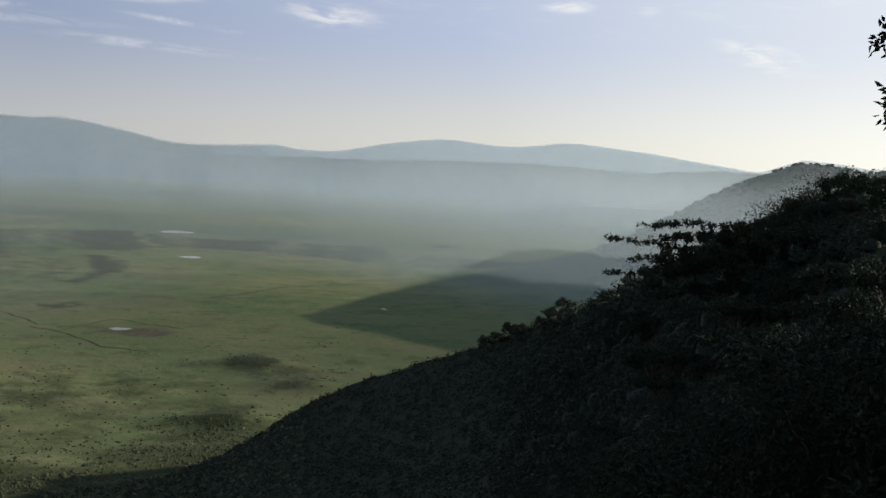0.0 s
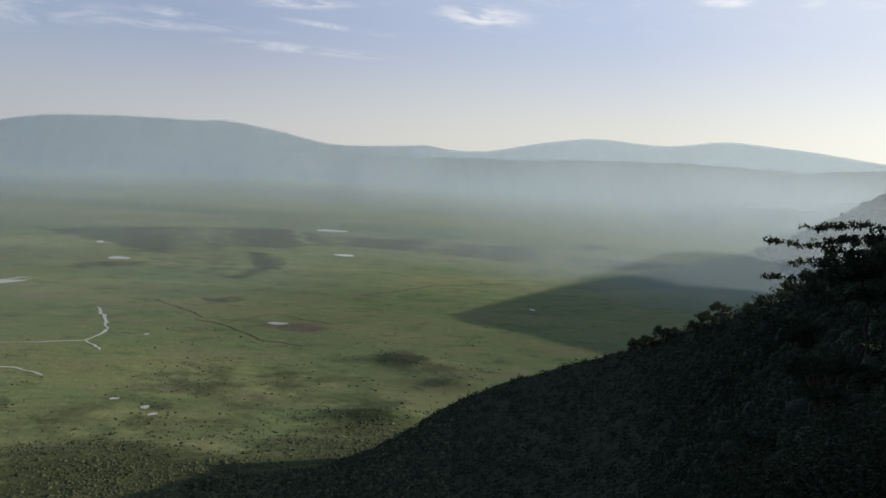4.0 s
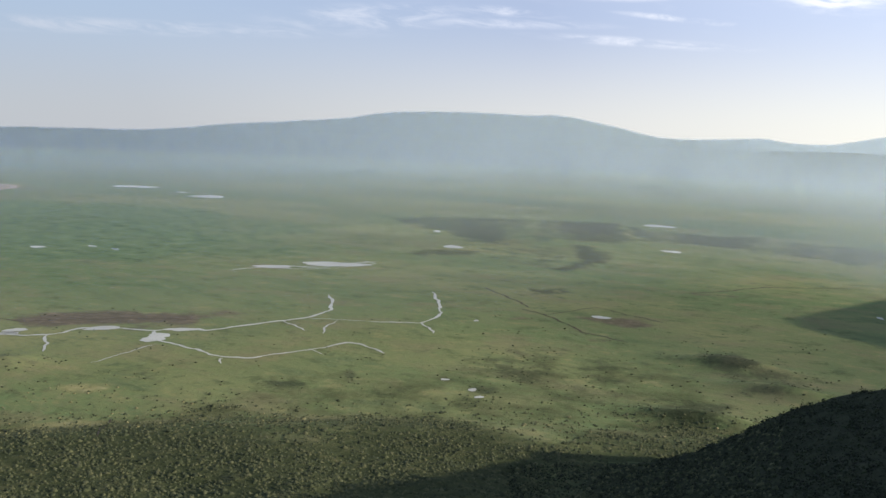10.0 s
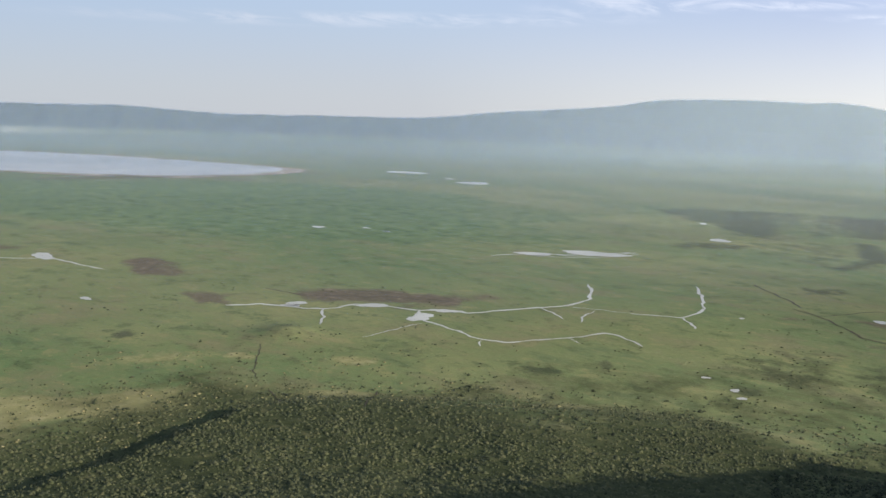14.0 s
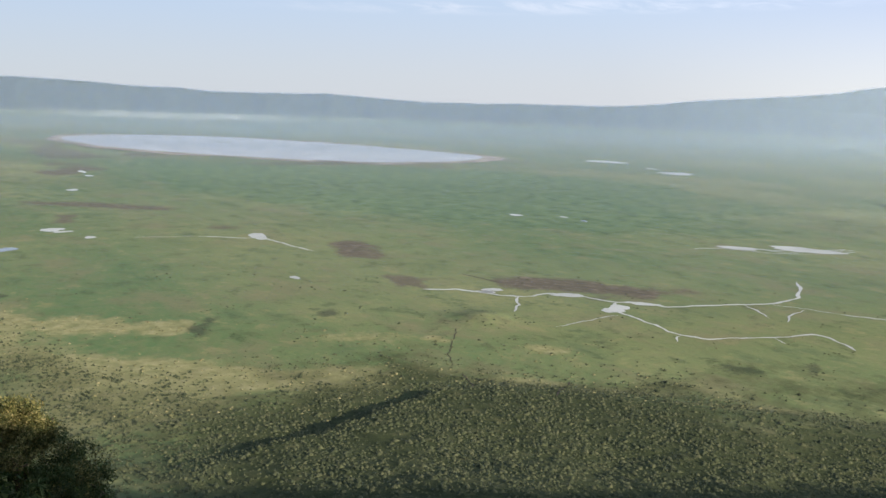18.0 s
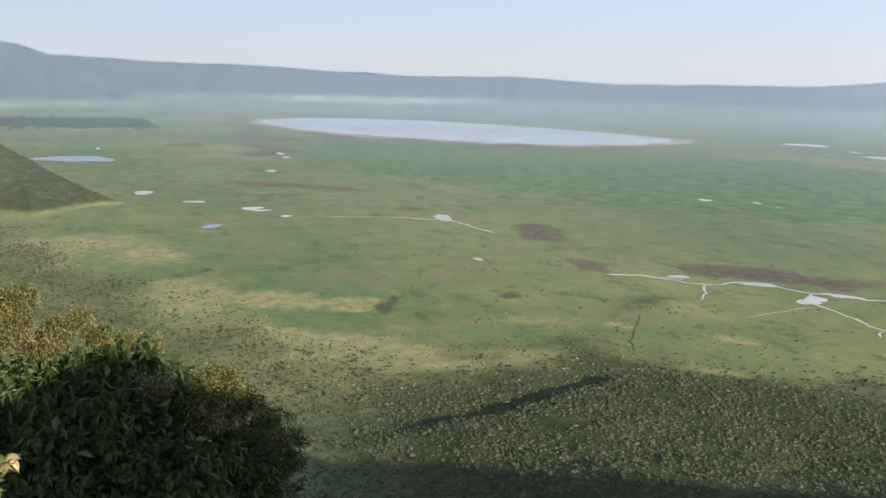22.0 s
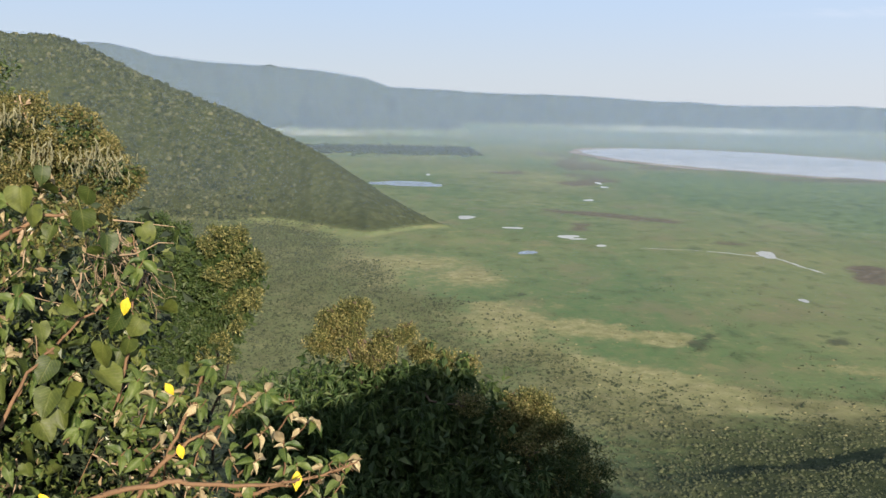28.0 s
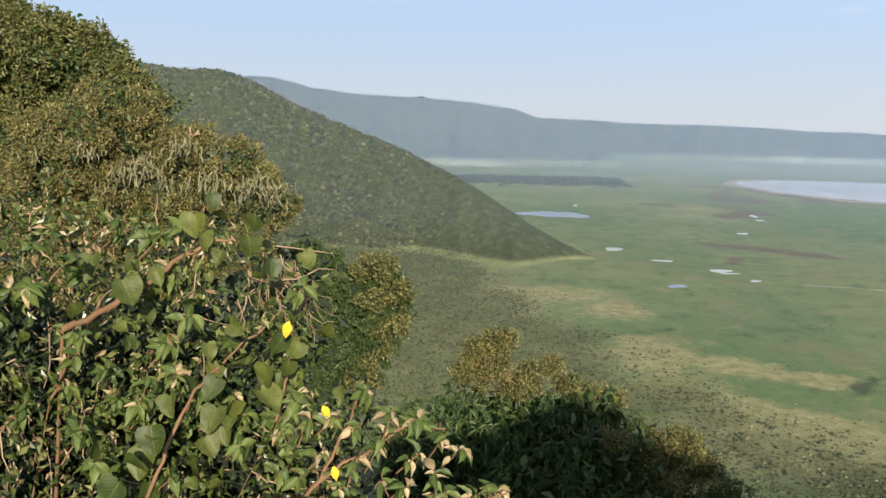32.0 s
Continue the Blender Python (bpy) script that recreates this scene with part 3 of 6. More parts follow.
DRY_C = [(-561, 22, 51.0, 55.8, 88, 0.42), (-665, 39, 38.4, 49.2, 87, 0.45), (-511, 40, 34.3, 23.2, 86, 0.5), (-413, 90, 20.0, 19.1, 78, 1.0), (-393, 122, 12.5, 14.1, 73, 0.9), (-299, 89, 34.2, 36.9, 73, 0.75), (-456, 51, 8.7, 9.7, 84, 0.8), (-380, 67, 27.3, 26.2, 80, 0.35), (-276, 145, 21.4, 37.4, 62, 0.6), (-323, 216, 8.4, 6.9, 56, 0.8), (-260, 203, 25.0, 17.9, 52, 0.6), (-290, 239, 18.5, 16.5, 50, 0.45), (-238, 245, 23.6, 15.3, 44, 0.5)]
DRY = DRY_A + DRY_B + DRY_C

# the marshes, mudflats and lush meadows by their outlines: strength and corners
MARSH_POLY = [
   (0.9, [(-624, 991), (-599, 1044), (-534, 1098), (-465, 1133), (-378, 1171), (-357, 1106), (-297, 982), (-298, 926), (-329, 925), (-355, 914), (-378, 865), (-390, 827), (-417, 845), (-435, 845), (-457, 869), (-491, 903), (-529, 922), (-564, 946)]),
   (0.9, [(-351, 903), (-312, 879), (-259, 809), (-261, 765), (-263, 729), (-269, 694), (-283, 693), (-285, 733), (-286, 777), (-320, 838)]),
   (0.6, [(-399, 821), (-343, 883), (-297, 785), (-287, 703), (-321, 712), (-361, 731)]),
   (0.85, [(-419, 704), (-424, 739), (-400, 765), (-375, 771), (-368, 746), (-384, 717), (-400, 698)]),
   (0.92, [(-373, 1155), (-319, 1098), (-235, 1099), (-193, 1130), (-138, 1079), (-82, 1096), (-53, 1032), (-12, 1015), (33, 991), (99, 1004), (94, 950), (30, 903), (-9, 880), (-41, 899), (-85, 923), (-131, 938), (-182, 966), (-245, 976), (-294, 971)]),
   (0.9, [(-29, 1110), (-5, 1173), (28, 1149), (5, 1098)]),
   # dark outlines over the three mounds; the first paints its shadow again
   (0.6, [(-107, 418), (-100, 441), (-84, 456), (-74, 452), (-74, 439), (-59, 439), (-52, 426), (-76, 416), (-100, 406)]),
   (0.55, [(-81, 390), (-66, 404), (-48, 417), (-49, 403), (-75, 384)]),
   (0.6, [(-94, 334), (-78, 346), (-64, 354), (-64, 342), (-80, 330), (-88, 327)]),
   (0.42, [(-200, 384), (-166, 409), (-118, 433), (-106, 401), (-113, 366), (-135, 357), (-164, 355), (-181, 358)]),
   (0.9, [(-383, 128), (-399, 142), (-407, 152), (-399, 152), (-384, 137), (-370, 133), (-368, 125)]),
   (0.8, [(-392, 188), (-381, 200), (-370, 198), (-379, 188)]),
   (0.8, [(-258, 592), (-238, 614), (-223, 586), (-241, 571)]),
]
MUD_POLY = [
   (0.9, [(-432, 318), (-416, 355), (-383, 378), (-354, 389), (-343, 364), (-370, 348), (-396, 319), (-416, 311)]),
   (0.8, [(-576, 293), (-586, 312), (-560, 315), (-523, 309), (-502, 293), (-523, 275)]),
   (0.8, [(-458, 266), (-456, 282), (-439, 288), (-419, 271), (-429, 258)]),
   (0.9, [(-573, 291), (-584, 314), (-551, 315), (-521, 293), (-518, 275), (-536, 275)]),
   (0.8, [(-876, 146), (-853, 204), (-796, 257), (-771, 244), (-808, 193), (-846, 146)]),
   (0.8, [(-780, 155), (-769, 168), (-728, 162), (-727, 146)]),
   (0.8, [(-189, 515), (-167, 534), (-139, 510), (-157, 501), (-178, 504)]),
   (0.7, [(-1538, 264), (-1788, 361), (-1603, 348), (-1415, 374), (-1367, 327), (-1387, 255)]),
   (0.7, [(-1339, 143), (-1363, 209), (-1290, 198), (-1279, 144)]),
   (0.55, [(-455, 1109), (-379, 1150), (-338, 1048), (-347, 977), (-393, 975)]),
   (0.8, [(-1173, 208), (-1272, 304), (-1189, 303), (-1103, 223)]),
]
LUSH_POLY = [
   (1.0, [(-1405, 402), (-1258, 582), (-1132, 793), (-951, 898), (-807, 932), (-581, 674), (-511, 563), (-526, 518), (-568, 481), (-611, 430), (-695, 374), (-799, 348), (-911, 299), (-1141, 306)]),
   (0.8, [(-937, 780), (-726, 863), (-609, 872), (-475, 641), (-491, 557), (-541, 507)]),
   (0.6, [(-1490, -25), (-1437, 104), (-1190, 183), (-919, 255), (-734, 176), (-834, 128), (-985, 70), (-1114, 24)]),
]
# low scrub creeping out over the near plain
CREEPING = [(0.56, [(-253, 303), (-227, 338), (-201, 386), (-157, 415), (-115, 434), (-83, 399), (-64, 354), (-70, 323), (-111, 294), (-160, 270), (-209, 250)])]


def region(x, y, corners, feather):
    """1 inside an outline of the plan, fading over the feather at its wavering edge."""
    C = np.array(corners, float)
    out = np.zeros_like(x)
    pad = 3 * feather
    near_it = (x > C[:, 0].min() - pad) & (x < C[:, 0].max() + pad) & (y > C[:, 1].min() - pad) & (y < C[:, 1].max() + pad)
    p, q = x[near_it], y[near_it]
    best, inside = np.full(p.shape, 1e9), np.zeros(p.shape, bool)
    for (x0, y0), (x1, y1) in zip(C, np.roll(C, -1, 0)):
        t = np.clip(((p - x0) * (x1 - x0) + (q - y0) * (y1 - y0)) / max((x1 - x0) ** 2 + (y1 - y0) ** 2, 1e-6), 0, 1)
        best = np.minimum(best, np.hypot(p - x0 - t * (x1 - x0), q - y0 - t * (y1 - y0)))
        inside ^= ((y0 > q) != (y1 > q)) & (p < (x1 - x0) * (q - y0) / (y1 - y0 + 1e-9) + x0)
    d = np.where(inside, -best, best) + 0.9 * feather * ripple(p, q, 5 * feather, 76, 4)
    out[near_it] = 1 - smooth(d, -feather, feather)
    return out


def regions(x, y, polys, soft=0.013):
    return np.max([w * region(x, y, c, soft * float(np.hypot(*np.mean(c, 0)))) for w, c in polys], axis=0)


SCRUB_EDGE = [(-130, 900), (-104, 950), (-98, 880), (-94, 740), (-91, 610), (-88, 500), (-84, 430), (-78, 380), (-70, 308), (-58, 318), (-40, 300), (-26, 300), (-10, 310), (20, 330)]


def scrub_cover(x, y):
    """1 where the bushes of the crater's inner slope stand."""
    az, r = np.degrees(np.arctan2(x, y)), np.hypot(x, y)
    edge = along(az, SCRUB_EDGE) * (1 + 0.13 * ripple(x, y, 90, 70, 4))
    return 1 - smooth(r / edge, 0.86, np.interp(az, [-76, -58], [1.16, 1.36]))


def build_ground():
    az = np.concatenate([np.arange(-180, -126, 6.0), np.arange(-126, 34, 0.2), np.arange(34, 180, 6.0)])
    r = np.concatenate([[0.0], np.geomspace(1.2, 140, 130), np.geomspace(142, 4780, 500)])
    A, R = np.meshgrid(np.radians(az), r, indexing="ij")
    X, Y = R * np.sin(A), R * np.cos(A)
    Z = height(X, Y)
    na, nr = A.shape
    idx = np.arange(na * nr).reshape(na, nr)
    a, b = idx, np.roll(idx, -1, axis=0)
    faces = np.stack([a[:, :-1], b[:, :-1], b[:, 1:], a[:, 1:]], -1).reshape(-1, 4)[:, ::-1]
    me = mesh_from("ground", np.stack([X, Y, Z], -1).reshape(-1, 3), faces, LAND)
    x, y, z = X.ravel(), Y.ravel(), Z.ravel()
    rr, aa = R.ravel(), np.degrees(A).ravel()
    covers = {"marsh": np.max([0.95 * w * blob(x, y, *p) for *p, w in MARSH], axis=0), "mud": np.max([0.9 * w * blob(x, y, *p) for *p, w in MUD], axis=0) + 0.42 * smooth(aa, -102, -95) * (aa < -85) * (rr > 640) * (rr < 1100) * smooth(z, 3, 20),
              "dry": sum((w * blob(x, y, *p) for *p, w in DRY), np.zeros_like(x))}
    covers["marsh"] = np.maximum(covers["marsh"], regions(x, y, MARSH_POLY) * (0.86 + 0.55 * ripple(x, y, 0.11 * (rr + 200), 77, 4)).clip(0.2, 1.1))
    covers["mud"] = np.maximum(0.8 * covers["mud"], regions(x, y, MUD_POLY))
    covers["lush"] = regions(x, y, LUSH_POLY, 0.045)
    covers["dry"] = covers["dry"] + 0.6 * smooth(-aa, 62, 78) * scrub_cover(x, y) * (rr < 640)
    covers["scrub"] = np.maximum(scrub_cover(x, y) * (1 - 0.45 * smooth(-aa, 62, 78)), smooth(z, 4, 25) * (1 - 0.3 * smooth(aa, -99, -92) * (aa < -85) * (rr > 640) * (rr < 1100)))
    covers["scrub"] = np.maximum(covers["scrub"], regions(x, y, CREEPING, 0.07) * (0.9 + 0.5 * ripple(x, y, 38, 78, 4)).clip(0, 1.1))
    # shade on the wooded ridge and the second ridge, painted into the ground
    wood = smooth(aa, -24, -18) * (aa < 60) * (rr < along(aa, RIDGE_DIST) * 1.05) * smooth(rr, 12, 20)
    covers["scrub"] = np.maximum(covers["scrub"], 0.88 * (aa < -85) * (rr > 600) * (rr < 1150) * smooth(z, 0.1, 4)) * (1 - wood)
    covers["ridge_shade"] = np.maximum(wood, 0.9 * (aa > 4) * (aa < 60) * (rr > 450) * (rr < 1300) * smooth(z, 2, 14) * smooth(-rr / along(aa, SECOND_DIST), -1.2, -1.1))
    for k, v in covers.items():
        layer = me.attributes.new(k, "FLOAT", "POINT")
        layer.data.foreach_set("value", np.clip(v, 0, 1).astype(np.float32))
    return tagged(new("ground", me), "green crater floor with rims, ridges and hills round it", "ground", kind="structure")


build_ground()


# tints of the haze sheets: the sun's scatter is put into these colours
HAZE_TINTS = ((0.30, 0.40, 0.54), (0.61, 0.74, 0.83))
FAR_HAZE_TINTS = ((0.21, 0.30, 0.46), (0.52, 0.655, 0.77))


def skyline(az):
    return np.max([along(az, RIM_CREST), np.where((az > -46) & (az < 22), along(az, BACK_CREST), -3), np.where(az < -85, along(az, RANGE_CREST), -3), np.where(az > 8, along(az, SECOND_CREST) + 0.1, -3), np.where(az < -92, along(az, HILL_CREST) + 0.1, -3)], axis=0)


def haze_layer(name, west, east, rise, tints, points, over=0.08, a0=-126, thin=1.0):
    """One depth of painted distance haze: a sheet bent once, so many metres off to the west and to the east, clear at
    the plain and gone above the skyline.
    """
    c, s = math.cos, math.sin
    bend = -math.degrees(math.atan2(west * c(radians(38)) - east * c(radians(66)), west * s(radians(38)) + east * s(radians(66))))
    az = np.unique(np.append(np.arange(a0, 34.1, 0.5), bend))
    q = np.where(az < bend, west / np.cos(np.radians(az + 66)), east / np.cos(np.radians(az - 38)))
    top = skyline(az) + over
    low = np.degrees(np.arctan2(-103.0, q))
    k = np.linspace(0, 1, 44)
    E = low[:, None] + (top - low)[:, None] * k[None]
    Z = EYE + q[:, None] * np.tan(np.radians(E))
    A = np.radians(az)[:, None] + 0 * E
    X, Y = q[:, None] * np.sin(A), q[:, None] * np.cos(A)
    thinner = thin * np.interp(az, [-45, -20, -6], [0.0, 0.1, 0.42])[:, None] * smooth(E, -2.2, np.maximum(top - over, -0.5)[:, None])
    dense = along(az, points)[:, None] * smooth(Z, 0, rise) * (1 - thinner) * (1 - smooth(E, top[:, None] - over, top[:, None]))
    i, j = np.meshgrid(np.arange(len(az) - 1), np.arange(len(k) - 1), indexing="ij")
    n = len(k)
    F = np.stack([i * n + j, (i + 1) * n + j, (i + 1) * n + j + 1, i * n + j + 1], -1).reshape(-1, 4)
    me = mesh_from(name, np.stack([X, Y, Z], -1).reshape(-1, 3), F, haze_fog_material(name, tints), False)
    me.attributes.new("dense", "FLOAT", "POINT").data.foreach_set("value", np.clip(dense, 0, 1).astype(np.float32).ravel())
    return tagged(new(name, me), "thin see-through sheet painted as distance haze over the crater floor", "mist", "mist over the plain", "structure")


haze_layer("haze_near", 370, 480, 42, HAZE_TINTS, [(-126, 0.02), (-80, 0.04), (-50, 0.06), (-28, 0.09), (-8, 0.14), (5, 0.22), (14, 0.28), (30, 0.28)], thin=1.7)
haze_layer("haze_low", 640, 520, 36, HAZE_TINTS, [(-126, 0.04), (-80, 0.06), (-50, 0.08), (-28, 0.12), (-8, 0.16), (5, 0.25), (14, 0.30), (30, 0.28)], thin=1.7)
haze_layer("haze_middle", 900, 1000, 45, HAZE_TINTS, [(-126, 0.08), (-90, 0.10), (-50, 0.13), (-28, 0.17), (-8, 0.21), (5, 0.24), (30, 0.24)])
haze_layer("haze_broad", 1250, 900, 40, HAZE_TINTS, [(-126, 0.13), (-90, 0.14), (-50, 0.17), (-28, 0.22), (-8, 0.25), (30, 0.26)])
haze_layer("haze_far", 1650, 1400, 36, FAR_HAZE_TINTS, [(-126, 0.16), (-90, 0.18), (-50, 0.22), (-28, 0.27), (-8, 0.30), (30, 0.32)])
haze_layer("haze_rim", 2050, 1550, 32, FAR_HAZE_TINTS, [(-126, 0.17), (-90, 0.20), (-50, 0.24), (-28, 0.32), (-8, 0.35), (30, 0.36)])
haze_layer("haze_back", 2700, 2700, 24, FAR_HAZE_TINTS, [(-14, 0.2), (-8, 0.6), (0, 0.72), (30, 0.75)], 0.08, -14.0, 0.0)


def fog_bank(name, az0, az1, r, z0, z1):
    """A low white bank of fog lying at the foot of the far wall."""
    az = np.linspace(az0, az1, 60)
    k = np.linspace(0, 1, 9)
    A = np.radians(az)[:, None] + 0 * k[None]
    Z = z0 + (z1 - z0) * k[None] + 0 * A + 4 * ripple(az * 30, 0 * az, 90, 98, 3)[:, None]
    dense = 0.32 * np.sin(np.pi * k)[None] ** 0.8 * smooth(az, az0, az0 + 0.3 * (az1 - az0))[:, None] * (1 - smooth(az, az1 - 0.4 * (az1 - az0), az1))[:, None] * (0.75 + 0.5 * ripple(az * 30, 0 * az, 70, 99, 3))[:, None]
    i, j = np.meshgrid(np.arange(59), np.arange(8), indexing="ij")
    F = np.stack([i * 9 + j, (i + 1) * 9 + j, (i + 1) * 9 + j + 1, i * 9 + j + 1], -1).reshape(-1, 4)
    me = mesh_from(name, np.stack([r * np.sin(A), r * np.cos(A), Z], -1).reshape(-1, 3), F, haze_fog_material(name, ((0.72, 0.75, 0.78), (0.72, 0.75, 0.78))), False)
    me.attributes.new("dense", "FLOAT", "POINT").data.foreach_set("value", np.clip(dense, 0, 1).astype(np.float32).ravel())
    tagged(new(name, me), "low white fog bank along the foot of the far crater wall", "fog", kind="structure")


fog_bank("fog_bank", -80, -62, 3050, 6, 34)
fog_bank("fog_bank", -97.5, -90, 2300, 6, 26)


# ---- helpers for things ----
def quick_mesh(name, V, F, mats, smooth_faces=True):
    """A mesh from arrays: V (n, 3), F (m, k) with k corners each."""
    me = bpy.data.meshes.new(name)
    V, F = np.asarray(V, np.float32), np.asarray(F, np.int32)
    k = F.shape[1]
    me.vertices.add(len(V)); me.vertices.foreach_set("co", V.ravel())
    me.loops.add(F.size); me.loops.foreach_set("vertex_index", F.ravel())
    me.polygons.add(len(F)); me.polygons.foreach_set("loop_start", np.arange(0, F.size, k, dtype=np.int32))
    me.polygons.foreach_set("use_smooth", np.full(len(F), smooth_faces))
    for m in (mats if isinstance(mats, list) else [mats]):
        me.materials.append(m)
    me.update(calc_edges=True)
    return me


def holder(name, place, label, category, group=""):
    ob = new(name)
    ob.empty_display_size = 0.2
    ob.matrix_world = Matrix.Translation(place)
    return tagged(ob, label, category, group)


def part(name, me, parent, label=""):
    """A mesh in the plan's metres, as a part of the thing."""
    ob = new(name, me)
    ob.parent = parent
    ob.matrix_parent_inverse = parent.matrix_world.inverted()
    return tagged(ob, label)


def spot(az, el, d):
    """The place d metres off, at that compass and rise from the eye's stand."""
    a, e = radians(az), radians(el)
    return np.array([d * math.cos(e) * math.sin(a), d * math.cos(e) * math.cos(a), EYE + d * math.sin(e)])


def tube(points, radii, sides=6):
    """Rings of a tapering limb round a line of points."""
    P = np.asarray(points, float)
    n = len(P)
    T = np.gradient(P, axis=0)
    T /= np.linalg.norm(T, axis=1)[:, None] + 1e-9
    ref = np.where(np.abs(T[:, 2:3]) > 0.9, np.array([[1.0, 0, 0]]), np.array([[0, 0, 1.0]]))
    U = np.cross(T, ref); U /= np.linalg.norm(U, axis=1)[:, None] + 1e-9
    W = np.cross(T, U)
    a = np.arange(sides) * 2 * np.pi / sides
    R = np.asarray(radii, float)[:, None, None]
    V = P[:, None, :] + R * (np.cos(a)[None, :, None] * U[:, None, :] + np.sin(a)[None, :, None] * W[:, None, :])
    i, j = np.meshgrid(np.arange(n - 1), np.arange(sides), indexing="ij")
    F = np.stack([i * sides + j, i * sides + (j + 1) % sides, (i + 1) * sides + (j + 1) % sides, (i + 1) * sides + j], -1).reshape(-1, 4)
    return V.reshape(-1, 3), F


def wander(rng, a, b, steps, wild):
    """A crooked line from a to b."""
    a, b = np.asarray(a, float), np.asarray(b, float)
    t = np.linspace(0, 1, steps)[:, None]
    n = rng.normal(size=(steps, 3))
    n = np.cumsum(n, 0); n -= n[0] + (n[-1] - n[0]) * t
    return a + (b - a) * t + n * wild * np.linalg.norm(b - a) / math.sqrt(steps)


def joined(pieces):
    Vs, Fs, k = [], [], 0
    for V, F in pieces:
        Vs.append(V); Fs.append(F + k); k += len(V)
    return np.concatenate(Vs), np.concatenate(Fs)


def leaves_in(rng, clumps, count, length, width, droop=0.3, shell=0.55, flat=0.8):
    """Many folded leaves through round clumps (x, y, z, radius), thicker towards the outside and on top."""
    C = np.asarray(clumps, float)
    w = C[:, 3] ** 2
    pick = rng.choice(len(C), count, p=w / w.sum())
    d = rng.normal(size=(count, 3)); d /= np.linalg.norm(d, axis=1)[:, None]
    wob = 1 + 0.25 * np.sin(d[:, 0] * 5 + pick * 1.7) * np.sin(d[:, 1] * 6 + pick) + 0.15 * rng.normal(size=count)
    rad = C[pick, 3] * (shell + (1 - shell) * rng.random(count)) * wob
    pos = C[pick, :3] + d * rad[:, None] * np.array([1, 1, flat])
    out = d * 0.7 + rng.normal(size=(count, 3)) * 0.8
    out[:, 2] -= droop * 2
    out /= np.linalg.norm(out, axis=1)[:, None]
    side = np.cross(out, rng.normal(size=(count, 3))); side /= np.linalg.norm(side, axis=1)[:, None] + 1e-9
    nor = np.cross(out, side)
    s = rng.uniform(0.65, 1.35, count)[:, None]
    L, Wd = length * s, width * s
    V = np.stack([pos, pos + out * L * 0.5 + side * Wd * 0.5 + nor * Wd * 0.2, pos + out * L - nor * L * 0.12, pos + out * L * 0.5 - side * Wd * 0.5 + nor * Wd * 0.2], 1)
    F = np.arange(count * 4).reshape(-1, 4)
    return V.reshape(-1, 3), F


# ---- water on the plain ----
def pond(cx, cy, lx, ly, turn, seed, mat):
    rng = np.random.RandomState(seed)
    n = 40
    a = np.linspace(0, 2 * np.pi, n, endpoint=False)
    r = 0.9 + 0.2 * np.sin(2 * a + rng.uniform(0, 6)) * rng.uniform(0.3, 1) + 0.09 * np.sin(3 * a + rng.uniform(0, 6)) + 0.06 * np.sin(7 * a + rng.uniform(0, 6))
    u, v = lx * r * np.cos(a), ly * r * np.sin(a)
    c, s = math.cos(radians(turn)), math.sin(radians(turn))
    x, y = cx + u * c - v * s, cy + u * s + v * c
    xs, ys = np.append(x, cx), np.append(y, cy)
    z = np.full(n + 1, float(np.max(height(xs, ys))) + 0.12)
    F = [(i, (i + 1) % n, n) for i in range(n)]
    me = quick_mesh("water_pond", np.stack([xs, ys, z], 1), F, mat)
    return tagged(new("water_pond", me), "small shallow pond on the grassy crater floor", "water", "ponds on the plain", "structure")


def stream(points, wide, seed, mat, label="narrow silty stream winding through the grass"):
    """A ribbon of water along a winding line, wider here and narrower there."""
    rng = np.random.RandomState(seed)
    P = np.asarray(points, float)
    seg = np.concatenate([[0], np.cumsum(np.hypot(*np.diff(P, axis=0).T))])
    t = np.arange(0, seg[-1], 1.6)
    Q = np.stack([np.interp(t, seg, P[:, 0]), np.interp(t, seg, P[:, 1])], 1)
    for _ in range(3):
        Q[1:-1] = (Q[:-2] + 2 * Q[1:-1] + Q[2:]) / 4
    T = np.gradient(Q, axis=0); T /= np.hypot(T[:, 0], T[:, 1])[:, None] + 1e-9
    N = np.stack([-T[:, 1], T[:, 0]], 1)
    sway = ripple(t, 0 * t + seed, 22, 80, 3) * 1.6
    Q = Q + N * sway[:, None]
    w = wide * (0.75 + 0.5 * ripple(t, 0 * t + 3 * seed, 30, 81, 3)).clip(0.3, 2)
    w[-4:] *= np.linspace(1, 0.3, 4); w[:3] *= np.linspace(0.4, 1, 3)
    A, B = Q + N * w[:, None] / 2, Q - N * w[:, None] / 2
    xy = np.concatenate([A, B])
    z = height(xy[:, 0], xy[:, 1]); n = len(Q)
    z = np.maximum(z[:n], z[n:]); z = np.concatenate([z, z]) + 0.1
    F = [(i, i + 1, n + i + 1, n + i) for i in range(n - 1)]
    me = quick_mesh("water_stream", np.column_stack([xy, z]), F, mat)
    return tagged(new("water_stream", me), label, "water", "streams on the plain", "structure")


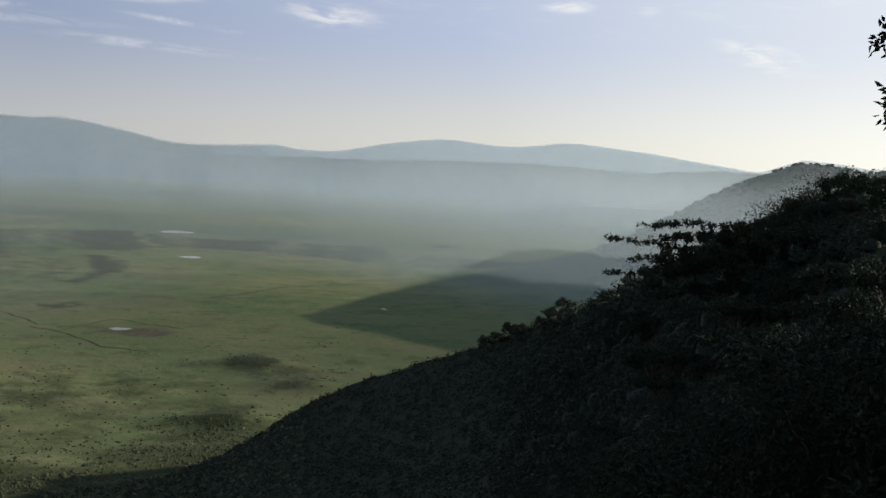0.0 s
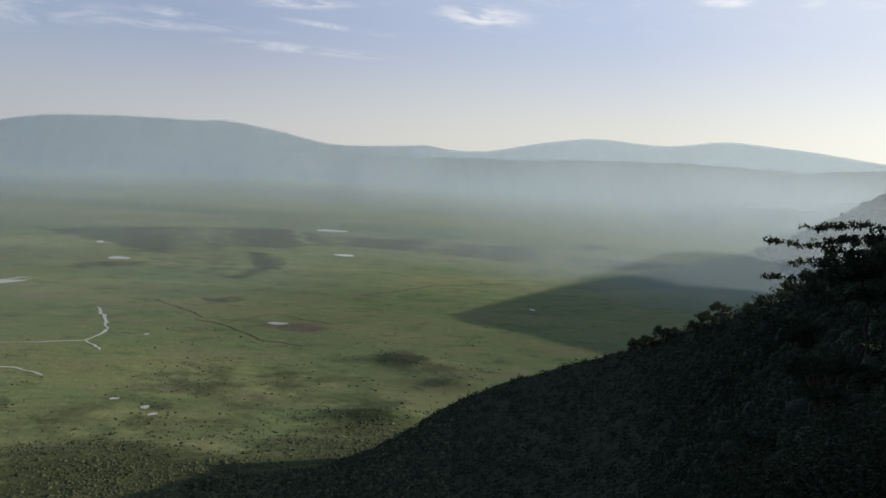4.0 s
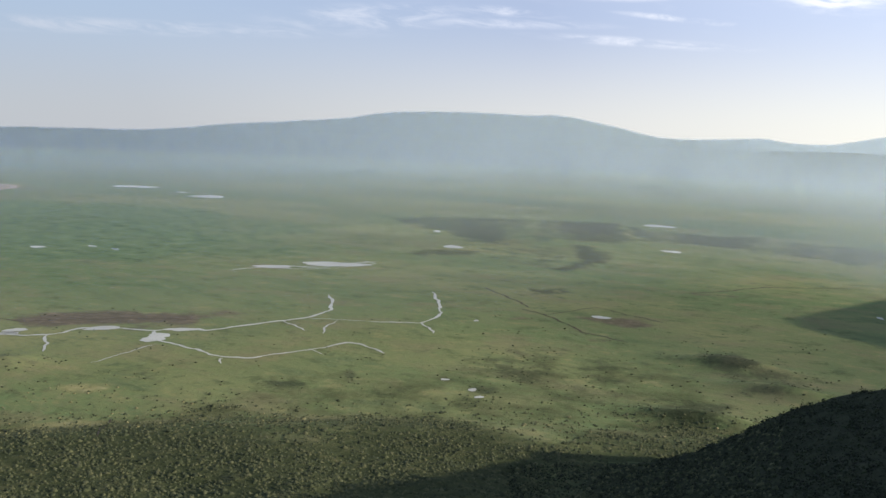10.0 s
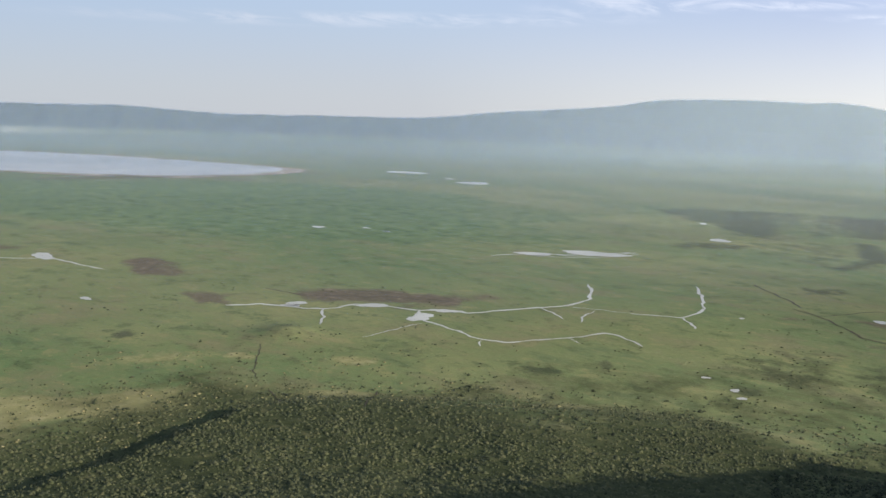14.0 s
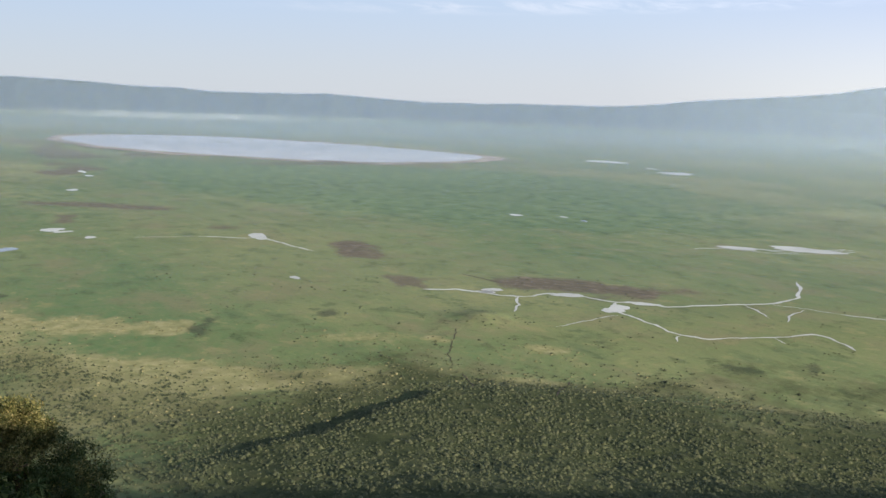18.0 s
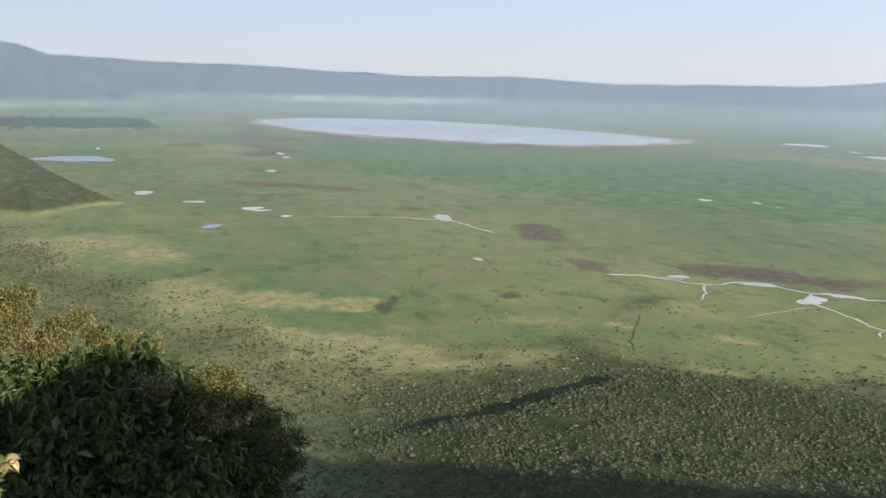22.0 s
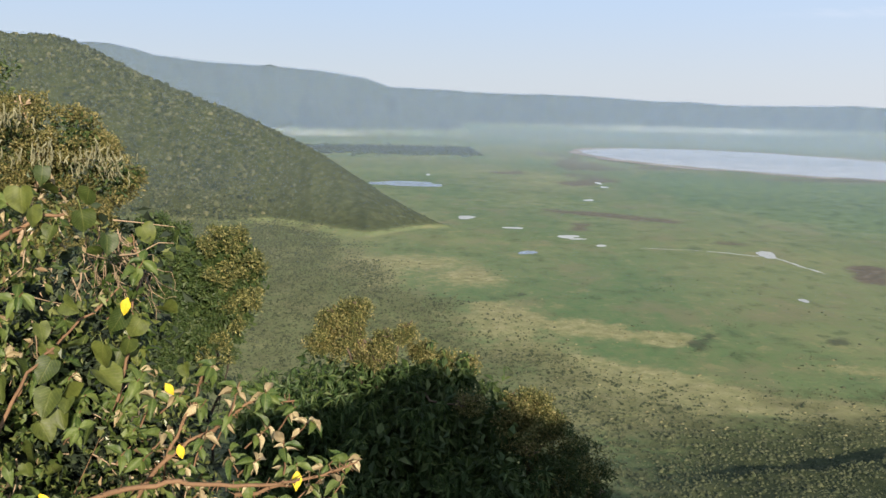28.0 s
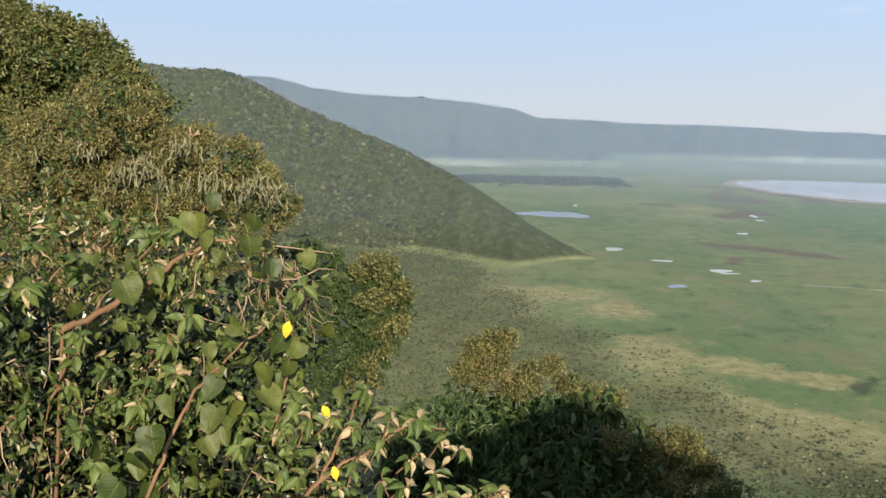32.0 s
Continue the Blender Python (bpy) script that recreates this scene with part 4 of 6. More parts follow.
def build_water():
    for i, p in enumerate(PONDS):
        if 10 <= i <= 13:
            p = (p[0], p[1], p[2], p[3] * 0.6, p[4])
        pond(*p, i, WATER if i in (19, 28, 30) else PALE_WATER)
    for i, (wide, line) in enumerate(STREAMS):
        stream(line, wide, i, PALE_WATER)
    for i, (wide, line) in enumerate(DRAINS):
        stream(line, wide, 40 + i, WET_MUD, "dark wet drainage line through the grass")
    near = np.array(LAKE_NEAR, float); far = np.array(LAKE_FAR, float)
    ring = np.concatenate([near, far])
    # round the shore off and let it waver
    for _ in range(3):
        ring = np.stack([0.75 * ring + 0.25 * np.roll(ring, -1, 0), 0.25 * ring + 0.75 * np.roll(ring, -1, 0)], 1).reshape(-1, 2)
    ring += 7 * np.stack([ripple(ring[:, 0], ring[:, 1], 120, 85, 3), ripple(ring[:, 0], ring[:, 1], 120, 86, 3)], 1)
    c = ring.mean(0)
    n = len(ring)
    V = np.column_stack([np.vstack([ring, c]), np.full(n + 1, 1.6)])
    tagged(new("water_lake", quick_mesh("water_lake", V, [(i, (i + 1) % n, n) for i in range(n)], LAKE)), "wide pale soda lake on the crater floor", "lake", kind="structure")
    # the salt shore round it
    rim = c + (ring - c) * (1 + (9 + 6 * ripple(ring[:, 0], ring[:, 1], 200, 87, 3))[:, None] / np.hypot(*(ring - c).T)[:, None] * 3.4)
    V = np.column_stack([np.vstack([ring, rim]), np.concatenate([np.full(n, 1.5), np.full(n, 1.3)])])
    tagged(new("shore", quick_mesh("shore", V, [(i, (i + 1) % n, n + (i + 1) % n, n + i) for i in range(n)], SALT)), "pinkish salt-crusted shore of the soda lake", "shore", kind="structure")


DRAINS = [(1.6, [(-227, 517), (-207, 509), (-171, 474), (-142, 462)]), (1.3, [(-207, 509), (-192, 553), (-143, 529)]), (1.6, [(-279, 574), (-247, 546), (-222, 523)]), (2.2, [(-159, 649), (-142, 675), (-122, 718), (-89, 738), (-65, 755)]), (0.7, [(-277, 196), (-264, 191), (-252, 185)]), (0.7, [(-251, 226), (-239, 211), (-228, 199)]), (0.6, [(-336, 234), (-314, 216), (-287, 197)]), (1.5, [(-446, 313), (-417, 317), (-397, 342), (-368, 366), (-350, 375)])]
PONDS_A = [(-330, 1167, 19.8, 20.1, 40), (-239, 897, 8.8, 12.2, 34), (-413, 779, 9.6, 13.6, 34), (-178, 522, 6, 4.6, 27), (-38, 632, 2.0, 4.4, 28), (-183, 342, 1.8, 1.8, 23), (-166, 334, 2.0, 2.5, 23), (-159, 326, 1.9, 2.0, 23), (-497, 899, 4.7, 9.1, 38), (-231, 466, 1.5, 2.4, 26), (-372, 329, 9.7, 6, 51), (-337, 353, 7.7, 5.8, 51), (-334, 326, 5.6, 10.7, 50), (-397, 295, 6.3, 5.2, 51), (-1242, 1175, 33.9, 38.4, 74), (-1002, 1091, 31.4, 29.2, 69), (-1092, 1131, 6.3, 19.6, 71), (-664, 521, 4.9, 6.3, 58)]
PONDS_B = [(-617, 258, 7.1, 16.1, 72), (-618, 96, 5.9, 9.8, 71), (-1163, 266, 4.5, 16, 83), (-958, 210, 5.8, 9.8, 78), (-662, 521, 5.4, 7.9, 74), (-472, 219, 2.8, 5, 69), (-695, 138, 9.1, 8.6, 73), (-651, 153, 4.4, 5.2, 72), (-401, 302, 5.6, 4.5, 68), (-636, 554, 2.7, 5.8, 74), (-609, 554, 2.6, 5.4, 73), (-806, 71, 8.6, 13.3, 82), (-1126, 27, 52, 36, 86), (-740, 103, 7.7, 6.6, 81), (-1260, 59, 3.4, 13.5, 88), (-1109, 261, 4.7, 11.3, 86), (-683, 142, 7.2, 4.4, 80)]
PONDS_C = [(-420, 598, 26.72, 14.2, 35), (-446, 556, 17.6, 7.8, 39), (-337, 333, 6.08, 7.6, 45), (-341, 351, 6.7, 3.4, 44), (-372, 333, 7.2, 4.0, 48), (-398, 295, 5.2, 3.4, 54)]
PONDS = PONDS_A + PONDS_B + PONDS_C
STREAMS = [
   (2.6, [(-416, 268), (-411, 285), (-398, 291), (-387, 297), (-379, 305), (-381, 324), (-375, 330), (-362, 336), (-348, 340), (-342, 354), (-328, 357), (-321, 384), (-315, 401), (-310, 415), (-311, 430), (-314, 445), (-328, 466), (-344, 483)]),
   (2.0, [(-348, 340), (-328, 326), (-303, 322), (-283, 318), (-271, 325), (-265, 343), (-260, 354), (-256, 377), (-249, 378), (-228, 367)]),
   (1.7, [(-380, 302), (-365, 292), (-352, 278)]),
   (1.1, [(-325, 320), (-323, 304), (-321, 288), (-319, 276)]),
   (1.3, [(-283, 318), (-275, 308)]),
   (1.0, [(-310, 415), (-295, 421), (-277, 428)]),
   (2.0, [(-277, 427), (-263, 434), (-252, 441), (-253, 463), (-265, 487), (-298, 536)]),
   (1.4, [(-252, 441), (-232, 421)]),
   (1.1, [(-315, 401), (-300, 393), (-287, 387)]),
   (1.1, [(-278, 387), (-289, 407), (-292, 420)]),
   (0.9, [(-260, 354), (-250, 348)]),
   (2.2, [(-631, 220), (-620, 236), (-611, 249), (-610, 259), (-596, 260), (-569, 264), (-553, 267)]),
   (1.2, [(-574, 258), (-565, 264), (-549, 268)]),
    (2.2, [(-459, 522), (-446, 566), (-422, 570), (-410, 597), (-406, 636)]),
    (3.0, [(-448, 560), (-428, 574), (-416, 597), (-410, 634)]),
    (1.6, [(-438, 548), (-416, 566), (-403, 596), (-399, 628)]),
    (1.0, [(-642, 179), (-632, 220)]),
]
LAKE_NEAR = [(-1876, 372), (-1622, 417), (-1479, 487), (-1349, 586), (-1273, 673), (-1243, 765), (-1268, 887), (-1314, 960)]
LAKE_FAR = [(-1395, 1006), (-1568, 963), (-1785, 876), (-1989, 756), (-2058, 589), (-2013, 460)]
build_water()


# ---- scrub ----
def domes(rng, x, y, size, squash=0.75):
    """Low clumps of leaf, each a lumpy dome of 16 faces."""
    n = len(x)
    ring = np.arange(5) * 2 * np.pi / 5
    base = np.vstack([[0, 0, 1.0], np.column_stack([0.72 * np.cos(ring), 0.72 * np.sin(ring), np.full(5, 0.62)]),
                      np.column_stack([1.0 * np.cos(ring + 0.63), 1.0 * np.sin(ring + 0.63), np.full(5, -0.15)])])
    F0 = [(0, 1 + i, 1 + (i + 1) % 5) for i in range(5)]
    F0 += [f for i in range(5) for f in ((1 + i, 6 + i, 1 + (i + 1) % 5), (6 + i, 6 + (i + 1) % 5, 1 + (i + 1) % 5))]
    spin = rng.uniform(0, 2 * np.pi, n)
    jit = 1 + 0.2 * rng.normal(size=(n, 11, 1)).clip(-2, 2)
    B = base[None] * jit
    c, s = np.cos(spin)[:, None], np.sin(spin)[:, None]
    X, Y, Z = B[..., 0] * c - B[..., 1] * s, B[..., 0] * s + B[..., 1] * c, B[..., 2] * squash
    z = height(x, y)
    V = np.stack([x[:, None] + X * size[:, None], y[:, None] + Y * size[:, None], z[:, None] + Z * size[:, None]], -1)
    F = (np.array(F0)[None] + 11 * np.arange(n)[:, None, None]).reshape(-1, 3)
    return V.reshape(-1, 3), F


def tufts(rng, x, y, size, squash=0.9):
    """Small far bushes: five faces round a rounded top."""
    n = len(x)
    a = np.arange(5)[None] * 2 * np.pi / 5 + rng.uniform(0, 6.28, (n, 1)) + rng.normal(size=(n, 5)) * 0.15
    s = size[:, None] * (1 + 0.22 * rng.normal(size=(n, 5)))
    z = height(x, y)
    ring = np.stack([x[:, None] + s * np.cos(a), y[:, None] + s * np.sin(a), np.repeat(z[:, None], 5, 1) - 0.1 + 0.25 * s * rng.random((n, 5))], -1)
    top = np.stack([x + rng.normal(size=n) * size * 0.2, y + rng.normal(size=n) * size * 0.2, z + size * squash * rng.uniform(0.8, 1.3, n)], -1)[:, None]
    V = np.concatenate([top, ring], 1).reshape(-1, 3)
    F0 = np.array([(0, 1 + i, 1 + (i + 1) % 5) for i in range(5)])
    return V, (F0[None] + 6 * np.arange(n)[:, None, None]).reshape(-1, 3)


def scatter(rng, count, a0, a1, r0, r1):
    a = np.radians(rng.uniform(a0, a1, count))
    r = np.sqrt(rng.uniform(r0 ** 2, r1 ** 2, count))
    return r * np.sin(a), r * np.cos(a)


def build_scrub():
    rng = np.random.RandomState(11)
    # the slope and the foot of the slope
    x, y = np.concatenate([scatter(rng, 520000, -118, -8, 165, 640), scatter(rng, 150000, -118, -90, 640, 880)], 1)
    keep = rng.random(len(x)) < scrub_cover(x, y) ** 2.5 * (0.62 + 0.5 * ripple(x, y, 45, 90, 3)).clip(0.05, 1) * (1 - 0.35 * smooth(-np.degrees(np.arctan2(x, y)), 62, 78))
    x, y = x[keep], y[keep]
    size = rng.gamma(4, 0.25, len(x)).clip(0.4, 2.4) * (0.33 + 0.0002 * np.hypot(x, y))
    V, F = tufts(rng, x, y, size)
    tagged(new("scrub", quick_mesh("scrub", V, F, SCRUB_LEAF)), "dense grey-green bushes covering the crater's inner slope", "scrub", kind="stuff")
    # thin bushes past its edge
    x, y = scatter(rng, 7000, -100, -5, 290, 560)
    keep = rng.random(len(x)) < (1 - scrub_cover(x, y)) * (1.6 * ripple(x, y, 60, 91, 3) - 0.2).clip(0, 1) * (1 - smooth(np.hypot(x, y), 380, 720))
    x, y = x[keep], y[keep]
    V, F = domes(rng, x, y, rng.uniform(0.25, 0.75, len(x)), 0.6)
    tagged(new("scattered_bushes", quick_mesh("scattered_bushes", V, F, SCRUB_LEAF)), "low bushes scattered over dry grass", "bushes", kind="stuff")
    # dry tufts and dark tussocks on the near plain
    for name, mat, count, want, label in (("dry_grass", DRY_TUFT, 60000, DRY, "pale dry grass tufts on the crater floor"), ("tussocks", SCRUB_LEAF, 60000, MARSH, "dark tussocks and low bushes in wet ground")):
        x, y = scatter(rng, count, -100, -2, 280, 640)
        w = np.zeros_like(x)
        for *p, weight in want:
            w = np.maximum(w, weight * blob(x, y, *p))
        keep = rng.random(len(x)) < 0.75 * w * (0.5 + 0.7 * ripple(x, y, 24, 96, 3)).clip(0, 1) * (1 - 0.6 * smooth(np.hypot(x, y), 300, 640))
        x, y = x[keep], y[keep]
        V, F = domes(rng, x, y, rng.gamma(4, 0.1, len(x)).clip(0.15, 0.8) * (1.0 if mat is DRY_TUFT else 0.95), 0.55)
        tagged(new(name, quick_mesh(name, V, F, mat)), label, "grass" if mat is DRY_TUFT else "bushes", kind="stuff")
    # the bare hill's wood
    x, y = scatter(rng, 70000, -121, -86, 670, 1120)
    az, r = np.degrees(np.arctan2(x, y)), np.hypot(x, y)
    on = (height(x, y) > 2) & (r < along(az, HILL_DIST) + 6)
    bare = smooth(az, -99, -93) * (0.75 + 0.25 * ripple(x, y, 60, 92, 2))
    keep = on & (rng.random(len(x)) < (0.95 - 0.86 * bare) * (0.65 + 0.8 * ripple(az * 30, r * 0.3, 60, 93, 3)).clip(0.08, 1))
    x, y = x[keep], y[keep]
    V, F = domes(rng, x, y, rng.gamma(4, 0.28, len(x)).clip(0.5, 3.4) * (1 - 0.55 * smooth(np.degrees(np.arctan2(x, y)), -99, -93)), 1.0)
    tagged(new("hill_wood", quick_mesh("hill_wood", V, F, HILL_LEAF)), "low green woodland covering a steep hillside", "woodland", kind="stuff")
    # the shaded ridge: leafy clumps, larger where the wood is old
    x, y = scatter(rng, 24000, -24, 32, 24, 310)
    az, r = np.degrees(np.arctan2(x, y)), np.hypot(x, y)
    keep = r < along(az, RIDGE_DIST) * 1.04
    x, y, az, r = x[keep], y[keep], az[keep], r[keep]
    size = rng.gamma(4, 0.36, len(x)).clip(0.4, 3.0) * (0.34 + 0.66 * smooth(az, 0, 14)) * (0.45 + 0.55 * smooth(r, 20, 110))
    z = height(x, y)
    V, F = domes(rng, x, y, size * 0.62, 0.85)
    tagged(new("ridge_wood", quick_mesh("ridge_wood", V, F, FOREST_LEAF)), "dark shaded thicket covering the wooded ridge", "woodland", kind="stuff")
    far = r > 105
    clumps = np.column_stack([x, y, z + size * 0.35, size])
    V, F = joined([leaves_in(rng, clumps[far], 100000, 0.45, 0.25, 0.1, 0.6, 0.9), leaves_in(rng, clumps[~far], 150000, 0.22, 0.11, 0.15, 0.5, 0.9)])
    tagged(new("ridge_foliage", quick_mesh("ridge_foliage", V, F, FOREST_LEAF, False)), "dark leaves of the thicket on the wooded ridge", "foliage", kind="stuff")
    # woods on the second ridge and dark thicket of the marsh
    x, y = scatter(rng, 16000, 6, 27, 500, 1200)
    az, r = np.degrees(np.arctan2(x, y)), np.hypot(x, y)
    keep = (r < along(az, SECOND_DIST) + 5) & (r > along(az, SECOND_DIST) * 0.72) & (height(x, y) > 6)
    x, y = x[keep], y[keep]
    V, F = domes(rng, x, y, rng.gamma(4, 0.4, len(x)).clip(0.7, 3.0), 0.8)
    tagged(new("second_ridge_wood", quick_mesh("second_ridge_wood", V, F, FOREST_LEAF)), "hazy wood covering the second ridge", "woodland", kind="stuff")


build_scrub()


def build_thicket():
    """The dark trees that stand in the marsh beyond the bare hill."""
    rng = np.random.RandomState(13)
    x, y = rng.normal(-1860, 60, 4200), rng.uniform(-160, 175, 4200)
    V, F = domes(rng, x, y, rng.gamma(4, 1.0, len(x)).clip(1.5, 7), 0.5)
    tagged(new("marsh_thicket", quick_mesh("marsh_thicket", V, F, FOREST_LEAF)), "dark trees standing in a far marsh", "woodland", kind="stuff")


build_thicket()


# ---- trees and shrubs ----
def clumps_at(points, pieces=7):
    """Clumps by compass, rise, distance and size, each broken into smaller uneven ones."""
    rng = np.random.RandomState(len(points) * 7 + 3)
    out = []
    for a, e, d, r in points:
        c = spot(a, e, d)
        out.append((*c, r * 0.82))
        for _ in range(pieces):
            v = rng.normal(size=3); v /= np.linalg.norm(v)
            out.append((*(c + v * r * rng.uniform(0.5, 1.0)), r * rng.uniform(0.2, 0.46)))
    return out


def plant(name, base, groups, limbs, seed, label, category, bark, twig_count=5, thick=0.09, fork_at=0.45):
    """A tree or shrub: a trunk, limbs to its leaf clumps, and one leafy part for each kind of foliage."""
    rng = np.random.RandomState(seed)
    base = np.array(base, float)
    thing = holder(name, base, label, category)
    every = [c for g in groups for c in g[1]]
    mid = np.mean([c[:3] for c in every], 0)
    fork = base + (mid - base) * fork_at + np.array([0, 0, 0.1 * (mid[2] - base[2])])
    part("trunk", quick_mesh("trunk", *tube(wander(rng, base - np.array([0, 0, 0.3]), fork, 9, 0.06), np.linspace(thick * 1.3, thick * 0.8, 9), 9), bark), thing)
    for c in every[::max(1, len(every) // max(limbs, 1))][:limbs]:
        pieces = [tube(wander(rng, fork, c[:3], 8, 0.1), np.linspace(thick * 0.6, thick * 0.14, 8), 6)]
        for _ in range(twig_count):
            d = rng.normal(size=3); d /= np.linalg.norm(d)
            pieces.append(tube(wander(rng, np.array(c[:3]) - 0.1 * d, np.array(c[:3]) + d * c[3] * 0.95, 5, 0.12), np.linspace(thick * 0.14, thick * 0.04, 5), 4))
        part("limb", quick_mesh("limb", *joined(pieces), bark), thing)
    for part_name, clumps, mat, count, length, width, droop, lab in groups:
        part(part_name, quick_mesh(part_name, *leaves_in(rng, clumps, count, length, width, droop), mat, False), thing, lab)
    return thing


GOLD_TOP = [(-93.2, -13.7, 10.9, 0.24, 0.24), (-92.3, -12.7, 10.9, 0.15, 0.15), (-94.3, -14.4, 10.9, 0.13, 0.14), (-93.4, -12.9, 10.9, 0.1, 0.1), (-90.5, -14.6, 10.9, 0.12, 0.16), (-89.2, -14.0, 10.9, 0.11, 0.1), (-88.2, -15.1, 10.9, 0.15, 0.1), (-86.7, -15.5, 10.9, 0.13, 0.1), (-85.2, -15.5, 10.9, 0.1, 0.1), (-91.6, -15.2, 10.8, 0.3, 0.12), (-85.1, -18.0, 10.35, 0.16, 0.1)]
GOLD_LOW = [(-82.3, -18.5, 10.8, 0.24, 0.22), (-81.2, -18.2, 10.8, 0.22, 0.2), (-80.4, -19.0, 10.8, 0.18, 0.18), (-81.5, -19.7, 10.7, 0.28, 0.2)]
DARK_SIDE = [(-79.3, -20.2, 10.8, 0.33, 0.26), (-78.4, -21.5, 10.8, 0.36, 0.36), (-79.6, -22.8, 10.8, 0.42, 0.4), (-77.6, -22.3, 10.8, 0.22, 0.28), (-80.0, -25.0, 10.8, 0.5, 0.5), (-78.6, -24.4, 10.8, 0.35, 0.4)]
BUSH_BODY = [(-94.2, -19.6, 11.0, 0.75, 0.72), (-89.5, -19.4, 11.0, 0.8, 0.72), (-86.0, -19.6, 11.0, 0.5, 0.66), (-91.8, -18.0, 11.0, 0.5, 0.45), (-87.2, -17.8, 11.0, 0.4, 0.38), (-96.2, -20.6, 11.2, 0.5, 0.8), (-97.4, -18.9, 11.2, 0.35, 0.5), (-91.0, -24.0, 11.0, 1.1, 0.9), (-84.5, -24.0, 11.0, 0.95, 0.9), (-87.5, -27.0, 10.7, 1.3, 1.0), (-93.5, -27.0, 10.7, 1.2, 1.0), (-82.6, -26.5, 10.8, 0.8, 0.9)]
TREE_GREEN = [(-99.8, -9.5, 13.8, 0.33, 0.38), (-99.5, -12.0, 13.8, 0.3, 0.5), (-98.8, -10.4, 13.75, 0.2, 0.25), (-103.4, -8.6, 14.0, 0.38, 0.42), (-104.6, -10.2, 14.0, 0.5, 0.5), (-102.6, -10.9, 14.0, 0.5, 0.5), (-103.8, -13.2, 14.0, 0.55, 0.5), (-101.3, -12.2, 13.9, 0.48, 0.58), (-105.6, -9.0, 14.0, 0.4, 0.4), (-102.0, -15.0, 14.0, 0.6, 0.6), (-105.5, -13.0, 14.2, 0.6, 0.7), (-101.0, -9.8, 13.8, 0.28, 0.33)]
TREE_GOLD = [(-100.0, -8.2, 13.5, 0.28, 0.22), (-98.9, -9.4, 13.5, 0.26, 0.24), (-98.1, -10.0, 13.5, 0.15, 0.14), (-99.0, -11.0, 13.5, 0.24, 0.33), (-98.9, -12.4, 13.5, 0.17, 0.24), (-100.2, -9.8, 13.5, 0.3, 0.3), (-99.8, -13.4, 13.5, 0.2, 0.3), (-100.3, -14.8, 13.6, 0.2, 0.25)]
TREE_LEFT_TOPS = [(-117.4, -1.8, 10.5, 0.53), (-113.9, -1.6, 10.5, 0.47), (-110.7, -1.9, 10.5, 0.37), (-108.1, -2.4, 10.5, 0.31), (-106.7, -3.4, 10.5, 0.24), (-115.7, -4.5, 10.5, 0.5), (-111.4, -4.2, 10.5, 0.44), (-118.6, -4.0, 10.5, 0.5), (-109.1, -4.0, 10.5, 0.31), (-105.7, -5.0, 10.5, 0.19), (-112.8, 0.5, 10.5, 0.25), (-116.1, 0.4, 10.5, 0.31), (-108.5, -6.5, 10.8, 0.5), (-113.0, -7.5, 10.8, 0.7), (-118.0, -8.0, 10.8, 0.8)]
TREE_LEFT_CROWN = [(-119.2, 4.0, 12.5, 0.46), (-116.9, 3.3, 12.5, 0.42), (-114.8, 2.4, 12.5, 0.37), (-113.5, 0.9, 12.5, 0.28), (-118.4, 1.9, 12.5, 0.59), (-121.1, 3.0, 12.5, 0.82), (-116.1, 1.3, 12.5, 0.45), (-111.9, 0.0, 12.5, 0.21), (-121.8, -0.3, 12.5, 0.89), (-119.6, 5.4, 12.5, 0.24), (-117.0, -2.0, 12.5, 0.8), (-115.1, 3.2, 12.5, 0.28), (-116.5, 4.1, 12.5, 0.3), (-114.1, 2.0, 12.5, 0.28), (-118.4, 5.1, 12.5, 0.28)]
LICHEN = [(-117.7, -2.3), (-116.8, -1.4), (-114.2, -2.9), (-112.6, -2.7), (-111.1, -1.9), (-112.1, -3.4), (-106.6, -4.0), (-107.8, -4.0), (-109.3, -3.8), (-116.2, -1.9), (-118.7, -1.2), (-115.2, -3.4), (-113.6, -2.5), (-106.0, -4.1), (-107.2, -4.1), (-113.2, -3.4), (-109.9, -3.1)]
ACACIA = [(13.8, -5.4, 65.0, 1.2), (17.3, -3.8, 65.0, 1.3), (15.9, -5.5, 65.0, 1.6), (18.3, -4.4, 65.0, 1.7)]
